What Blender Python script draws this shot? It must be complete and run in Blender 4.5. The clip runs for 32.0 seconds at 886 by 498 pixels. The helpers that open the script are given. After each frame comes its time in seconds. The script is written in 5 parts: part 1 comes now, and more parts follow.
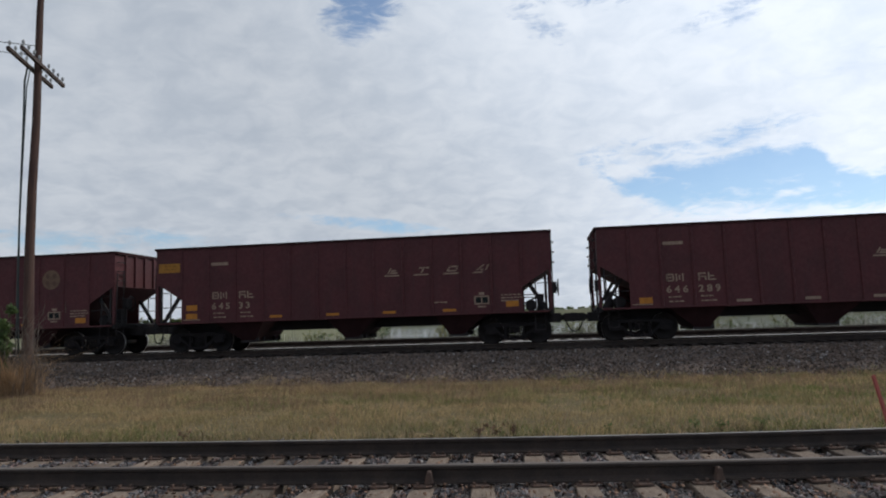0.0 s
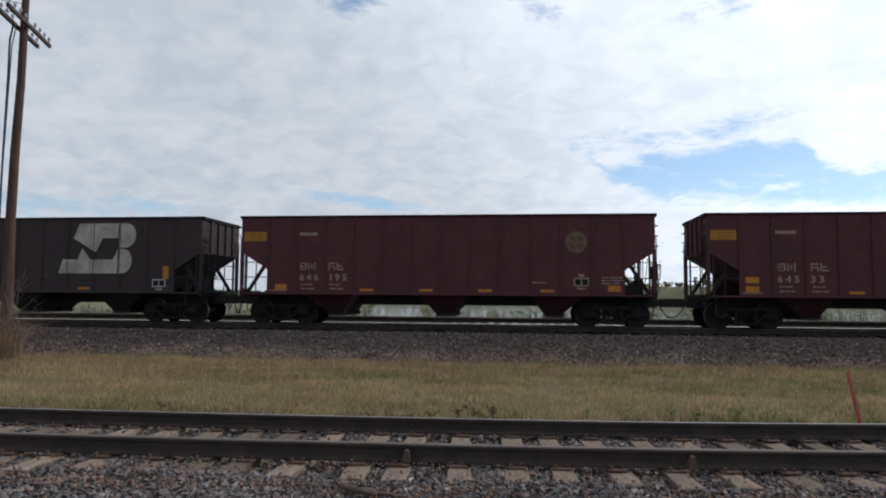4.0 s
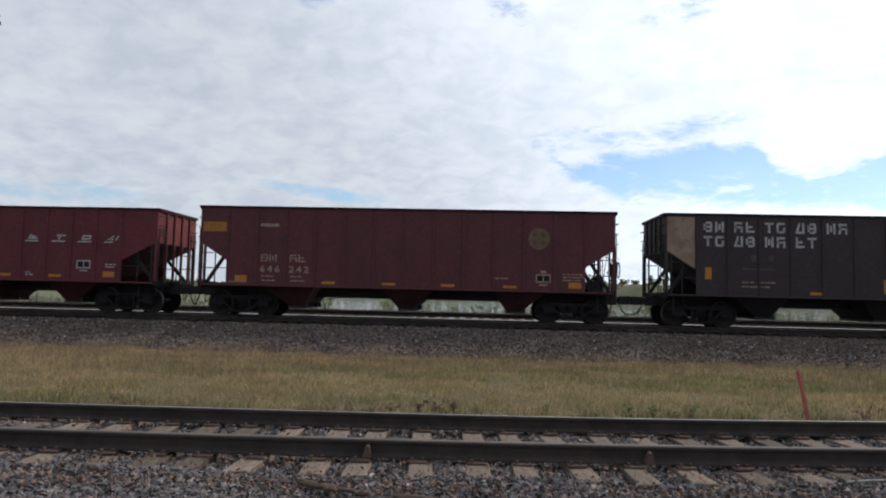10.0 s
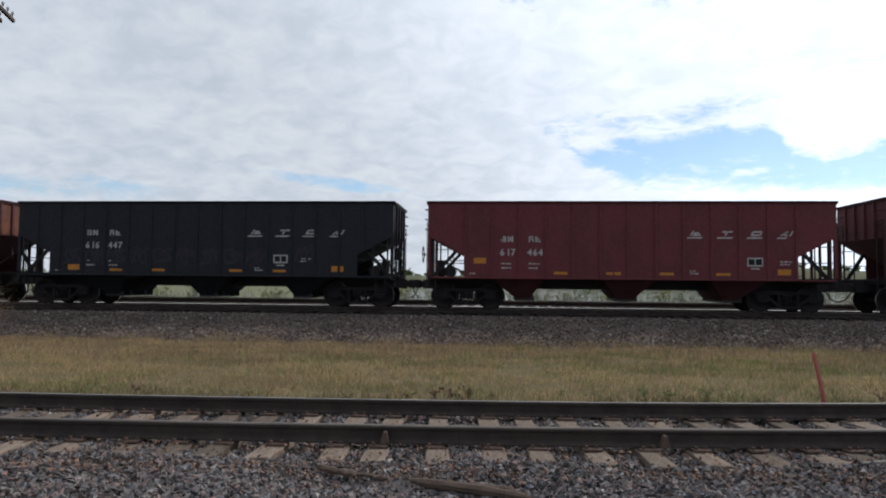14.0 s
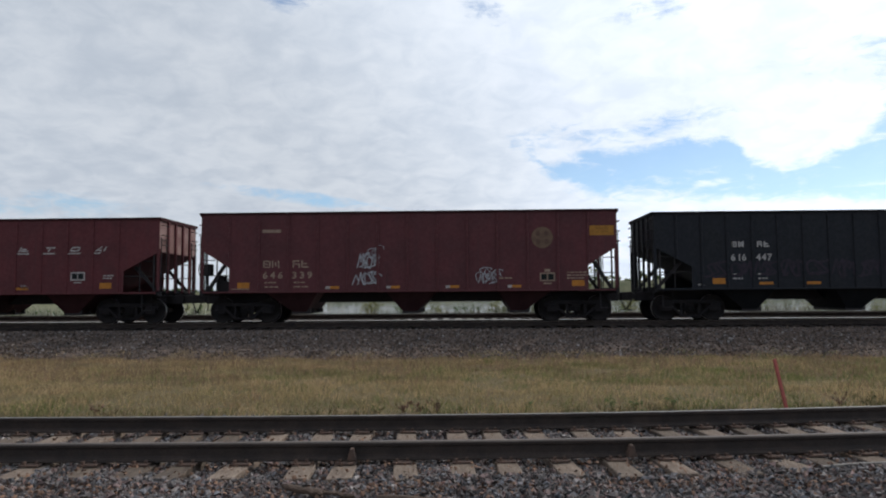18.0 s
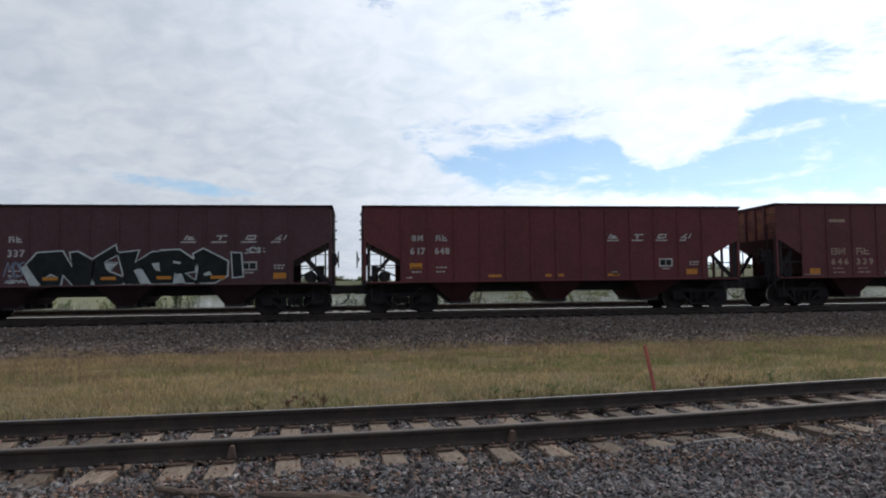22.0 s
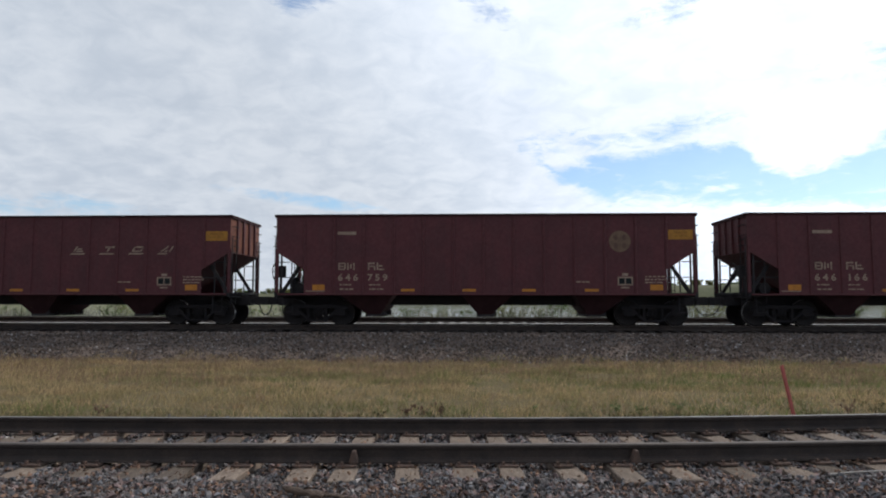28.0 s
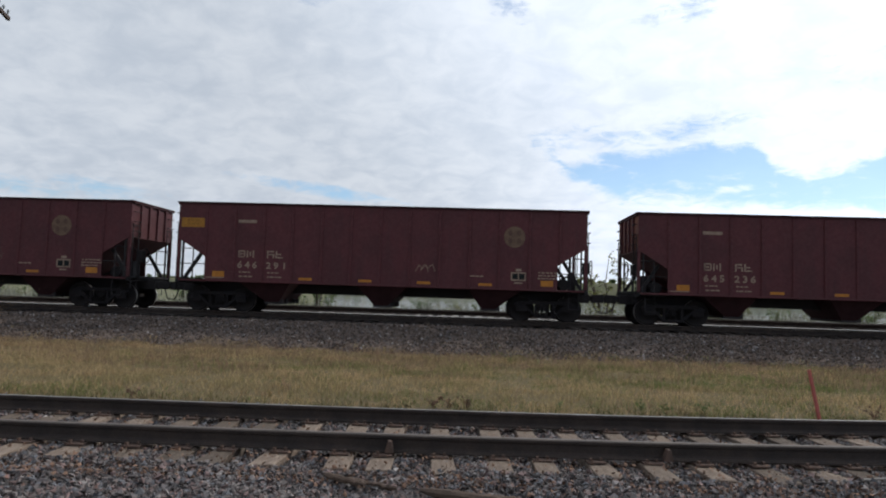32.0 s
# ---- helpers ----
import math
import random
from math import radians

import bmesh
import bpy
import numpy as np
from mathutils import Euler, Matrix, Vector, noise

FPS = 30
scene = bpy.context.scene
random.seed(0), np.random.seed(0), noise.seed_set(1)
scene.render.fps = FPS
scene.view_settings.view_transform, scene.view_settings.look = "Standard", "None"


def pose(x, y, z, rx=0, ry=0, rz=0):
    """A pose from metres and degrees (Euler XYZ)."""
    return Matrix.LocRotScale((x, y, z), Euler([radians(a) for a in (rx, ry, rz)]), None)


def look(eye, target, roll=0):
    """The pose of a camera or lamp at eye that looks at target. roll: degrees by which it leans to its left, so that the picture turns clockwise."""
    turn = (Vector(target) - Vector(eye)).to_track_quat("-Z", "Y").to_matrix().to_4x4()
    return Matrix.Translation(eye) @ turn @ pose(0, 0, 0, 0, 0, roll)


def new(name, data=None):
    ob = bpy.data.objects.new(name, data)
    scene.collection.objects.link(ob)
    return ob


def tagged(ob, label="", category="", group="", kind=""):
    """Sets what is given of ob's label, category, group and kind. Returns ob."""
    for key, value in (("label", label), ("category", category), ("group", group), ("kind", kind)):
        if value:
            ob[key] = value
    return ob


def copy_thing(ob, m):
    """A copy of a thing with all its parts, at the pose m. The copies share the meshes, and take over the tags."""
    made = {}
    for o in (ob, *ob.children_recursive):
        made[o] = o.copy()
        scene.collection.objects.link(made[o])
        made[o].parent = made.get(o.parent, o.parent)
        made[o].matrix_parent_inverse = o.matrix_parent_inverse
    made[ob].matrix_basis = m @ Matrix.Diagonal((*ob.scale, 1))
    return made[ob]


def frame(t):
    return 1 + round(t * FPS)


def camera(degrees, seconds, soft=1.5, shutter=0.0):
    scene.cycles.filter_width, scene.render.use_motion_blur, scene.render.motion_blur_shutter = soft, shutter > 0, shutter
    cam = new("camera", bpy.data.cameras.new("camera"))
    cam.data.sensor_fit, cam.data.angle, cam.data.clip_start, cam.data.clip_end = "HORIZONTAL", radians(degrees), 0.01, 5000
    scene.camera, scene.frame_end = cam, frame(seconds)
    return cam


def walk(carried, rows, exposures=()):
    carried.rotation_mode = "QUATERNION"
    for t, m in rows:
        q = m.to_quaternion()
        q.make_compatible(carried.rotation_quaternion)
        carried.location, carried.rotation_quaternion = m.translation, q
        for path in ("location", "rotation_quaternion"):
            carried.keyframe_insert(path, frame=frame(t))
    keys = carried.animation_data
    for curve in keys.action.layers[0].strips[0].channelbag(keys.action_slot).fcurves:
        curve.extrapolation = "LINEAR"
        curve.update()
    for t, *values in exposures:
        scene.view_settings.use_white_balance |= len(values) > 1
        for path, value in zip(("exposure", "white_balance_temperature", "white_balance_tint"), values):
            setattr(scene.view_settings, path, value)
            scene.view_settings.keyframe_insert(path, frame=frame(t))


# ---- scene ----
# camera: hand-held at eye height beside a spur track, panning after a passing train
# rows: seconds, x, y, z, yaw, pitch, roll
PATH = [
    (0, 0.032, -0.030, 1.590, 7.84, 6.01, -1.88), (0.5, 0.011, -0.020, 1.595, 9.18, 5.43, -1.09), (1, 0.009, -0.007, 1.594, 9.39, 4.92, -1.05),
    (1.5, 0.013, -0.012, 1.592, 9.64, 5.10, -0.25), (2, 0.009, 0.001, 1.602, 10.02, 4.17, 0.34), (2.5, 0.015, -0.009, 1.599, 8.95, 4.26, 0.86),
    (4.5, 0.033, -0.017, 1.604, 6.53, 4.22, 0.32), (5, 0.028, -0.005, 1.601, 7.08, 3.72, 0.90), (5.5, 0.028, -0.006, 1.603, 7.37, 3.58, 0.81),
    (6, 0.033, -0.004, 1.604, 6.49, 3.20, 0.88), (6.5, 0.048, -0.010, 1.602, 5.25, 2.92, 0.50), (7, 0.052, -0.009, 1.600, 3.43, 3.02, -0.31),
    (7.5, 0.052, -0.011, 1.601, 3.64, 3.27, -0.22), (8, 0.048, -0.015, 1.601, 4.58, 3.31, -1.03), (8.5, 0.028, -0.010, 1.601, 5.58, 3.49, -1.26),
    (9, -0.029, -0.002, 1.608, 6.52, 3.36, -1.23), (9.5, -0.071, 0.007, 1.610, 3.28, 3.37, -0.61), (10, -0.015, 0.015, 1.612, 3.36, 3.84, 1.35),
    (10.5, 0.017, 0.011, 1.595, 3.46, 2.52, 1.39), (11, 0.002, -0.005, 1.598, 5.07, 2.58, 1.07), (11.5, -0.024, -0.021, 1.600, 6.82, 2.29, 0.86),
    (12, -0.029, -0.029, 1.607, 6.69, 2.13, 1.71), (12.5, -0.007, -0.029, 1.601, 4.15, 1.71, 1.29), (13, 0.007, -0.040, 1.590, 2.25, 2.19, -0.39),
    (13.5, -0.003, -0.041, 1.606, 2.80, 2.56, -0.08), (14, -0.015, -0.042, 1.606, 4.47, 2.83, 0.53), (14.5, -0.010, -0.042, 1.601, 4.70, 2.85, 0.54),
    (16.5, 0.028, -0.030, 1.598, 1.63, 3.48, -0.19), (17, 0.023, -0.018, 1.600, 1.48, 3.26, -0.02), (17.5, 0.022, -0.030, 1.603, 1.37, 3.77, -0.34),
    (18, 0.020, -0.026, 1.605, 1.82, 3.97, -0.41), (18.5, 0.021, -0.026, 1.603, 1.50, 4.00, -0.31), (19, 0.032, -0.031, 1.605, 0.79, 3.79, -0.37),
    (19.5, 0.039, -0.022, 1.604, -0.60, 3.50, -0.11), (20, 0.031, -0.020, 1.597, -0.96, 2.95, 0.11), (20.5, 0.048, -0.025, 1.599, -1.29, 3.23, -0.47),
    (21, 0.064, -0.018, 1.598, -5.96, 3.19, -0.11), (21.5, 0.077, -0.016, 1.592, -7.22, 2.80, -0.40), (22, 0.075, -0.017, 1.599, -7.39, 3.20, -0.73),
    (22.5, 0.064, -0.007, 1.597, -6.23, 3.39, -1.12), (23, 0.027, 0.004, 1.609, -4.58, 4.14, -0.88), (23.5, -0.029, 0.010, 1.613, -3.89, 4.07, -0.47),
    (24, 0.005, 0.032, 1.616, -4.36, 4.77, 0.58), (24.5, 0.087, 0.038, 1.613, -3.60, 6.44, 1.32), (25, 0.089, 0.015, 1.590, -2.56, 4.41, 0.43),
    (25.5, 0.057, -0.012, 1.590, 0.53, 3.99, 0.26), (27.5, 0.066, -0.008, 1.596, 1.36, 3.38, 0.60), (28, 0.050, 0.008, 1.591, 2.43, 4.30, 0.05),
    (28.5, -0.004, 0.086, 1.587, 4.03, 2.45, 1.13), (29, -0.067, 0.127, 1.604, 5.30, 2.72, 0.26), (29.5, -0.125, 0.143, 1.610, 3.62, 2.71, 0.92),
    (30, -0.141, 0.150, 1.594, 4.24, 1.38, 0.58), (30.5, -0.167, 0.127, 1.594, 3.85, 1.69, 1.98), (31, -0.188, 0.073, 1.579, 3.59, 2.40, 0.29),
    (31.5, -0.220, -0.017, 1.591, 3.10, 3.03, 1.47), (32, -0.239, -0.080, 1.601, 3.27, 3.69, 1.78),
]


cam = camera(66.76, 32.0, soft=2.0)
walk(cam, [(t, pose(x, y, z, 90 + pitch, 0, yaw) @ pose(0, 0, 0, 0, 0, roll)) for t, x, y, z, yaw, pitch, roll in PATH],
     exposures=[(0.0, -0.29), (0.6, -0.20), (1.2, -0.19), (2.0, -0.15), (5.0, -0.13), (6.0, -0.07), (10.0, -0.05), (13.0, -0.06), (14.5, -0.02), (17.0, -0.11), (21.0, -0.12), (23.0, -0.14), (24.0, -0.24), (25.0, -0.36), (28.0, -0.02), (29.0, -0.07), (30.0, 0.03), (31.0, 0.03), (32.0, -0.08)])

# distance that the train has gone, metres at each second given
TRAVEL = [(0, -0.00), (1, 4.91), (2, 9.93), (4.5, 22.88), (5, 25.50), (6, 30.83), (7, 36.22), (8, 41.67), (9, 47.22), (10, 52.82), (11, 58.47), (12, 64.21), (13, 70.00), (14, 75.85), (14.5, 78.82), (16.5, 90.80), (17, 93.82), (18, 99.96), (19, 106.14), (20, 112.27), (21, 118.56), (22, 124.98), (23, 131.46), (24, 138.03), (25, 144.67), (25.5, 148.03), (27.5, 161.66), (28, 165.10), (29, 172.02), (30, 179.01), (31, 186.09), (32, 193.24)]


# ---------------------------------------------------------------- world and sun
SUN_AZ, SUN_EL = 58.0, 40.0


class Nodes:
    """A short way to chain shader nodes."""

    def __init__(self, tree):
        self.tree = tree
        tree.nodes.clear()

    def add(self, kind, **props):
        n = self.tree.nodes.new(kind)
        for k, v in props.items():
            setattr(n, k, v)
        return n

    def put(self, sock, v):
        if isinstance(v, bpy.types.NodeSocket):
            self.tree.links.new(v, sock)
        else:
            sock.default_value = v

    def math(self, op, a, b=0.0, c=0.0):
        n = self.add("ShaderNodeMath", operation=op)
        for i, v in enumerate((a, b, c)):
            self.put(n.inputs[i], v)
        return n.outputs[0]

    def vmath(self, op, a, b=(0, 0, 0)):
        n = self.add("ShaderNodeVectorMath", operation=op)
        self.put(n.inputs[0], a)
        self.put(n.inputs[1], b)
        return n.outputs[0]

    def noise(self, vec, scale, detail=4.0, rough=0.55, dist=0.0):
        n = self.add("ShaderNodeTexNoise")
        if vec is not None:
            self.put(n.inputs["Vector"], vec)
        n.inputs["Scale"].default_value = scale
        n.inputs["Detail"].default_value = detail
        n.inputs["Roughness"].default_value = rough
        n.inputs["Distortion"].default_value = dist
        return n.outputs["Fac"]

    def ramp(self, fac, lo, hi, a=0.0, b=1.0):
        n = self.add("ShaderNodeMapRange", interpolation_type="SMOOTHSTEP")
        for i, v in enumerate((fac, lo, hi, a, b)):
            self.put(n.inputs[i], v)
        return n.outputs[0]

    def mix(self, fac, a, b, blend="MIX"):
        n = self.add("ShaderNodeMix", data_type="RGBA", blend_type=blend)
        self.put(n.inputs[0], fac)
        for i, v in ((6, a), (7, b)):
            self.put(n.inputs[i], (*v, 1.0) if isinstance(v, tuple) and len(v) == 3 else v)
        return n.outputs[2]

    def comb(self, x, y, z):
        n = self.add("ShaderNodeCombineXYZ")
        for i, v in enumerate((x, y, z)):
            self.put(n.inputs[i], v)
        return n.outputs[0]


def make_world():
    w = bpy.data.worlds.new("sky")
    w.use_nodes = True
    scene.world = w
    s = Nodes(w.node_tree)
    tc = s.add("ShaderNodeTexCoord").outputs["Generated"]
    sep = s.add("ShaderNodeSeparateXYZ")
    s.put(sep.inputs[0], tc)
    x, y, z = sep.outputs
    az = s.math("MULTIPLY", s.math("ARCTAN2", x, y), 57.2958)
    el = s.math("MULTIPLY", s.math("ARCSINE", z), 57.2958)
    # a cloud sheet seen in perspective
    inv = s.math("DIVIDE", 1.0, s.math("MAXIMUM", s.math("ADD", z, 0.10), 0.04))
    plane = s.comb(s.math("MULTIPLY", x, inv), s.math("MULTIPLY", y, inv), 0.0)
    inv = s.math("DIVIDE", 1.0, s.math("MAXIMUM", s.math("ADD", z, 0.34), 0.2))
    dome = s.comb(s.math("MULTIPLY", x, inv), s.math("MULTIPLY", y, inv), 0.4)
    angle = s.comb(s.math("MULTIPLY", az, 0.05), s.math("MULTIPLY", el, 0.14), 0.0)
    big = s.noise(dome, 3.2, 5.0, 0.55, 0.4)
    fine = s.noise(plane, 6.5, 7.0, 0.58, 0.4)
    cell = s.noise(dome, 12.0, 5.0, 0.55, 0.5)
    wisp = s.noise(angle, 3.0, 8.0, 0.68, 0.5)
    curl = s.noise(angle, 9.0, 6.0, 0.62, 0.8)

    def edge(points):
        """A line of elevation over azimuth, -20 to 60 degrees, as straight runs."""
        n = s.add("ShaderNodeValToRGB")
        r = n.color_ramp
        while len(r.elements) < len(points):
            r.elements.new(0.5)
        for e_, (a, e) in zip(r.elements, points):
            e_.position = (a + 20) / 80
            e_.color = (e / 30, e / 30, e / 30, 1)
        s.put(n.inputs[0], s.math("DIVIDE", s.math("ADD", az, 20.0), 80.0))
        return s.math("MULTIPLY", n.outputs[0], 30.0)

    # the long break on the sunny side: upper and lower edge of the blue
    upper = edge([(3.5, 9.5), (5.2, 12.3), (7.0, 11.4), (9.0, 11.5), (10.4, 12.2), (13.0, 11.8), (17.0, 12.7), (20.0, 12.6), (22.0, 12.1), (23.0, 10.5), (25.2, 9.5), (27.5, 10.2), (30.0, 11.3), (32.6, 13.2), (34.5, 14.0), (38.7, 13.5), (41.0, 12.9), (60.0, 14.5)])
    lower = edge([(3.5, 12.5), (5.5, 11.7), (7.6, 9.6), (9.5, 8.9), (11.4, 7.9), (14.0, 7.8), (20.0, 7.2), (27.0, 6.7), (36.0, 6.2), (60.0, 5.6)])
    gap = s.math("MULTIPLY", s.math("MINIMUM", s.math("SUBTRACT", upper, el), s.math("SUBTRACT", el, lower)), 0.95)
    gap = s.math("MINIMUM", gap, 0.9)
    # thin cloud drawn across it: azimuth, elevation, half width, half height, slant
    for a, e, wd, ht, sl, k in ((35.0, 11.5, 4.5, 0.45, 0.12, 0.5), (20.3, 8.8, 1.6, 0.35, 0.05, 0.6), (14.0, 12.5, 3.5, 0.3, 0.02, 0.5), (33.0, 8.0, 5.0, 0.3, 0.05, 0.35), (24.0, 8.2, 3.0, 0.25, 0.0, 0.3)):
        da = s.math("SUBTRACT", az, a)
        de = s.math("SUBTRACT", s.math("SUBTRACT", el, e), s.math("MULTIPLY", da, sl))
        q = s.math("ADD", s.math("POWER", s.math("DIVIDE", da, wd), 2.0), s.math("POWER", s.math("DIVIDE", de, ht), 2.0))
        gap = s.math("SUBTRACT", gap, s.math("MULTIPLY", s.ramp(q, 1.6, 0.0), k))
    # smaller breaks elsewhere
    for a, e, wd, ht, sl, k in ((-14.0, 8.25, 6.5, 0.5, -0.11, 0.55), (-37, 6.8, 9.0, 0.8, 0.0, 0.3), (-13.9, 26.4, 3.8, 3.0, 0.30, 0.95), (1.6, 23.8, 1.6, 0.7, -0.3, 0.2), (16.5, 22.6, 3.0, 0.6, 0.1, 0.25), (10.6, 13.2, 2.6, 0.7, -0.05, 0.12), (16.6, 13.6, 3.2, 0.7, 0.06, 0.18), (6.0, 12.4, 1.8, 0.6, -0.1, 0.12),
                                (9.0, 25.8, 6.0, 0.7, 0.0, 0.15), (37.0, 16.6, 2.5, 0.5, 0.0, 0.02), (-60, 20, 12, 5, 0.1, 1.0), (120, 40, 25, 12, 0.2, 1.0), (-160, 30, 30, 9, 0.0, 1.0), (-120, 35, 26, 10, 0.1, 1.0)):
        da = s.math("SUBTRACT", az, float(a))
        de = s.math("SUBTRACT", s.math("SUBTRACT", el, float(e)), s.math("MULTIPLY", da, sl))
        q = s.math("ADD", s.math("POWER", s.math("ABSOLUTE", s.math("DIVIDE", da, wd)), 2.0), s.math("POWER", s.math("ABSOLUTE", s.math("DIVIDE", de, ht)), 2.0))
        gap = s.math("MAXIMUM", gap, s.math("MULTIPLY", s.math("SUBTRACT", 1.0, q), k))
    gap = s.math("ADD", s.math("MAXIMUM", gap, -1.4), s.math("MULTIPLY", s.math("SUBTRACT", wisp, 0.5), 2.2))
    gap = s.math("ADD", gap, s.math("MULTIPLY", s.math("SUBTRACT", curl, 0.5), 2.1))
    blue = s.ramp(gap, -0.30, 0.85)
    # thickness of the cloud: soft grey folds
    fold = s.math("ADD", s.math("MULTIPLY", big, 0.38), s.math("ADD", s.math("MULTIPLY", cell, 0.46), s.math("MULTIPLY", fine, 0.16)))
    shade = s.ramp(fold, 0.34, 0.64)
    # brighter round the hidden sun
    sa, se = radians(SUN_AZ), radians(SUN_EL)
    dirs = s.comb(math.sin(sa) * math.cos(se), math.cos(sa) * math.cos(se), math.sin(se))
    dot = s.add("ShaderNodeVectorMath", operation="DOT_PRODUCT")
    s.put(dot.inputs[0], tc)
    s.put(dot.inputs[1], dirs)
    glow = s.ramp(dot.outputs["Value"], 0.30, 0.96)
    level = s.math("ADD", s.math("MULTIPLY", shade, 0.115), s.math("ADD", 0.628, s.math("MULTIPLY", glow, 0.55)))
    # whiter towards the horizon on the sunny side
    low = s.math("MULTIPLY", s.ramp(el, 16.0, 5.0), s.ramp(az, -5.0, 20.0))
    level = s.math("ADD", level, s.math("MULTIPLY", low, 0.16))
    cloud = s.mix(shade, (0.85, 0.952, 1.10), (0.93, 1.0, 1.10))
    cloud = s.vmath("MULTIPLY", cloud, s.comb(level, level, level))
    sky = s.add("ShaderNodeTexSky", sky_type="NISHITA", sun_disc=False, sun_elevation=se, sun_rotation=sa, altitude=300.0, dust_density=0.4, ozone_density=2.0)
    b1, b2 = s.add("ShaderNodeBackground"), s.add("ShaderNodeBackground")
    s.put(b1.inputs[0], s.vmath("MULTIPLY", sky.outputs[0], (0.90, 1.0, 1.06)))
    b1.inputs[1].default_value = 0.132
    s.put(b2.inputs[0], cloud)
    b2.inputs[1].default_value = 1.0
    m = s.add("ShaderNodeMixShader")
    s.put(m.inputs[0], s.math("SUBTRACT", 1.0, s.math("MULTIPLY", blue, 0.86)))
    s.tree.links.new(b1.outputs[0], m.inputs[1])
    s.tree.links.new(b2.outputs[0], m.inputs[2])
    o = s.add("ShaderNodeOutputWorld")
    s.tree.links.new(m.outputs[0], o.inputs[0])


make_world()
sun = new("sun", bpy.data.lights.new("sun", "SUN"))
sun.data.energy, sun.data.angle, sun.data.color = 2.2, radians(4), (1.0, 0.94, 0.86)
sun.matrix_world = look((60 * math.sin(radians(SUN_AZ)), 60 * math.cos(radians(SUN_AZ)), 60 * math.tan(radians(SUN_EL))), (0, 0, 0))

# ---------------------------------------------------------------- materials
def material(name, base, other=None, scale=3.0, rough=0.8, metal=0.0, bump=0.0, bump_scale=40.0, streak=0.0, island=0.0, spread=0.0, grain=0.25, stretch=(1, 1, 1), third=None, thin=0.0, spec=0.3, hues=None):
    """Two-scale procedural paint, stone, wood or earth. streak: dirt that runs down; island, spread: change from piece to piece."""
    m = bpy.data.materials.new(name)
    m.use_nodes = True
    s = Nodes(m.node_tree)
    tc = s.vmath("MULTIPLY", s.add("ShaderNodeTexCoord").outputs["Object"], stretch)
    other = other or tuple(c * 0.6 for c in base)
    big = s.ramp(s.noise(tc, scale, 5.0, 0.6), 0.35, 0.68)
    col = s.mix(big, base, other)
    fine = s.noise(tc, scale * 12, 4.0, 0.7)
    col = s.mix(s.ramp(fine, 0.3, 0.75, 0.0, grain), col, tuple(c * 0.45 for c in base))
    if third:
        col = s.mix(s.ramp(s.noise(tc, scale * 2.7, 6.0, 0.65, 0.4), 0.56, 0.70), col, third)
    if streak:
        run = s.noise(s.vmath("MULTIPLY", tc, (5.0, 5.0, 0.35)), 1.0, 5.0, 0.7)
        col = s.mix(s.ramp(run, 0.48, 0.75, 0.0, streak), col, tuple(0.45 * c + 0.012 for c in base))
    if hues:
        # each stone takes its own tint
        r = s.math("FRACT", s.math("MULTIPLY", s.add("ShaderNodeNewGeometry").outputs["Random Per Island"], 37.0))
        for k, (upto, hue) in enumerate(hues):
            col = s.mix(s.math("MULTIPLY", s.math("LESS_THAN", r, upto), 0.75), col, hue)
    if island:
        r = s.add("ShaderNodeNewGeometry").outputs["Random Per Island"]
        f = s.math("ADD", 1.0 - island, s.math("MULTIPLY", r, 2 * island))
        col = s.vmath("MULTIPLY", col, s.comb(f, f, f))
    if spread:
        r = s.add("ShaderNodeObjectInfo").outputs["Random"]
        f = s.math("ADD", 1.0 - spread, s.math("MULTIPLY", r, 2 * spread))
        col = s.vmath("MULTIPLY", col, s.comb(f, f, f))
    b = s.add("ShaderNodeBsdfPrincipled")
    s.put(b.inputs["Base Color"], col)
    s.put(b.inputs["Roughness"], s.ramp(fine, 0.2, 0.8, max(rough - 0.12, 0.05), min(rough + 0.12, 1.0)))
    b.inputs["Metallic"].default_value = metal
    b.inputs["Specular IOR Level"].default_value = spec
    if bump:
        n = s.add("ShaderNodeBump")
        n.inputs["Strength"].default_value = bump
        n.inputs["Distance"].default_value = 0.02
        s.put(n.inputs["Height"], s.noise(tc, bump_scale, 5.0, 0.7))
        s.put(b.inputs["Normal"], n.outputs[0])
    o = s.add("ShaderNodeOutputMaterial")
    if thin:
        t, mx = s.add("ShaderNodeBsdfTranslucent"), s.add("ShaderNodeMixShader")
        s.put(t.inputs[0], col)
        mx.inputs[0].default_value = thin
        s.tree.links.new(b.outputs[0], mx.inputs[1])
        s.tree.links.new(t.outputs[0], mx.inputs[2])
        s.tree.links.new(mx.outputs[0], o.inputs[0])
    else:
        s.tree.links.new(b.outputs[0], o.inputs[0])
    return m


UNDER = material("grimy_steel", (0.024, 0.0215, 0.0235), (0.030, 0.0255, 0.0265), 2.5, 0.85, streak=0.2)
FRAME = material("dusty_cast_steel", (0.019, 0.0172, 0.0185), (0.026, 0.022, 0.0228), 5.0, 0.85, streak=0.2, spec=0.12)
WHEEL = material("worn_wheel_steel", (0.020, 0.018, 0.0185), (0.028, 0.0235, 0.0225), 3.0, 0.8, spec=0.15)
TREAD = material("polished_tread", (0.45, 0.44, 0.43), (0.35, 0.33, 0.32), 6.0, 0.35, metal=0.9)
RAIL = material("dark_rail_steel", (0.028, 0.021, 0.018), (0.050, 0.035, 0.028), 4.0, 0.75, bump=0.15, bump_scale=60)
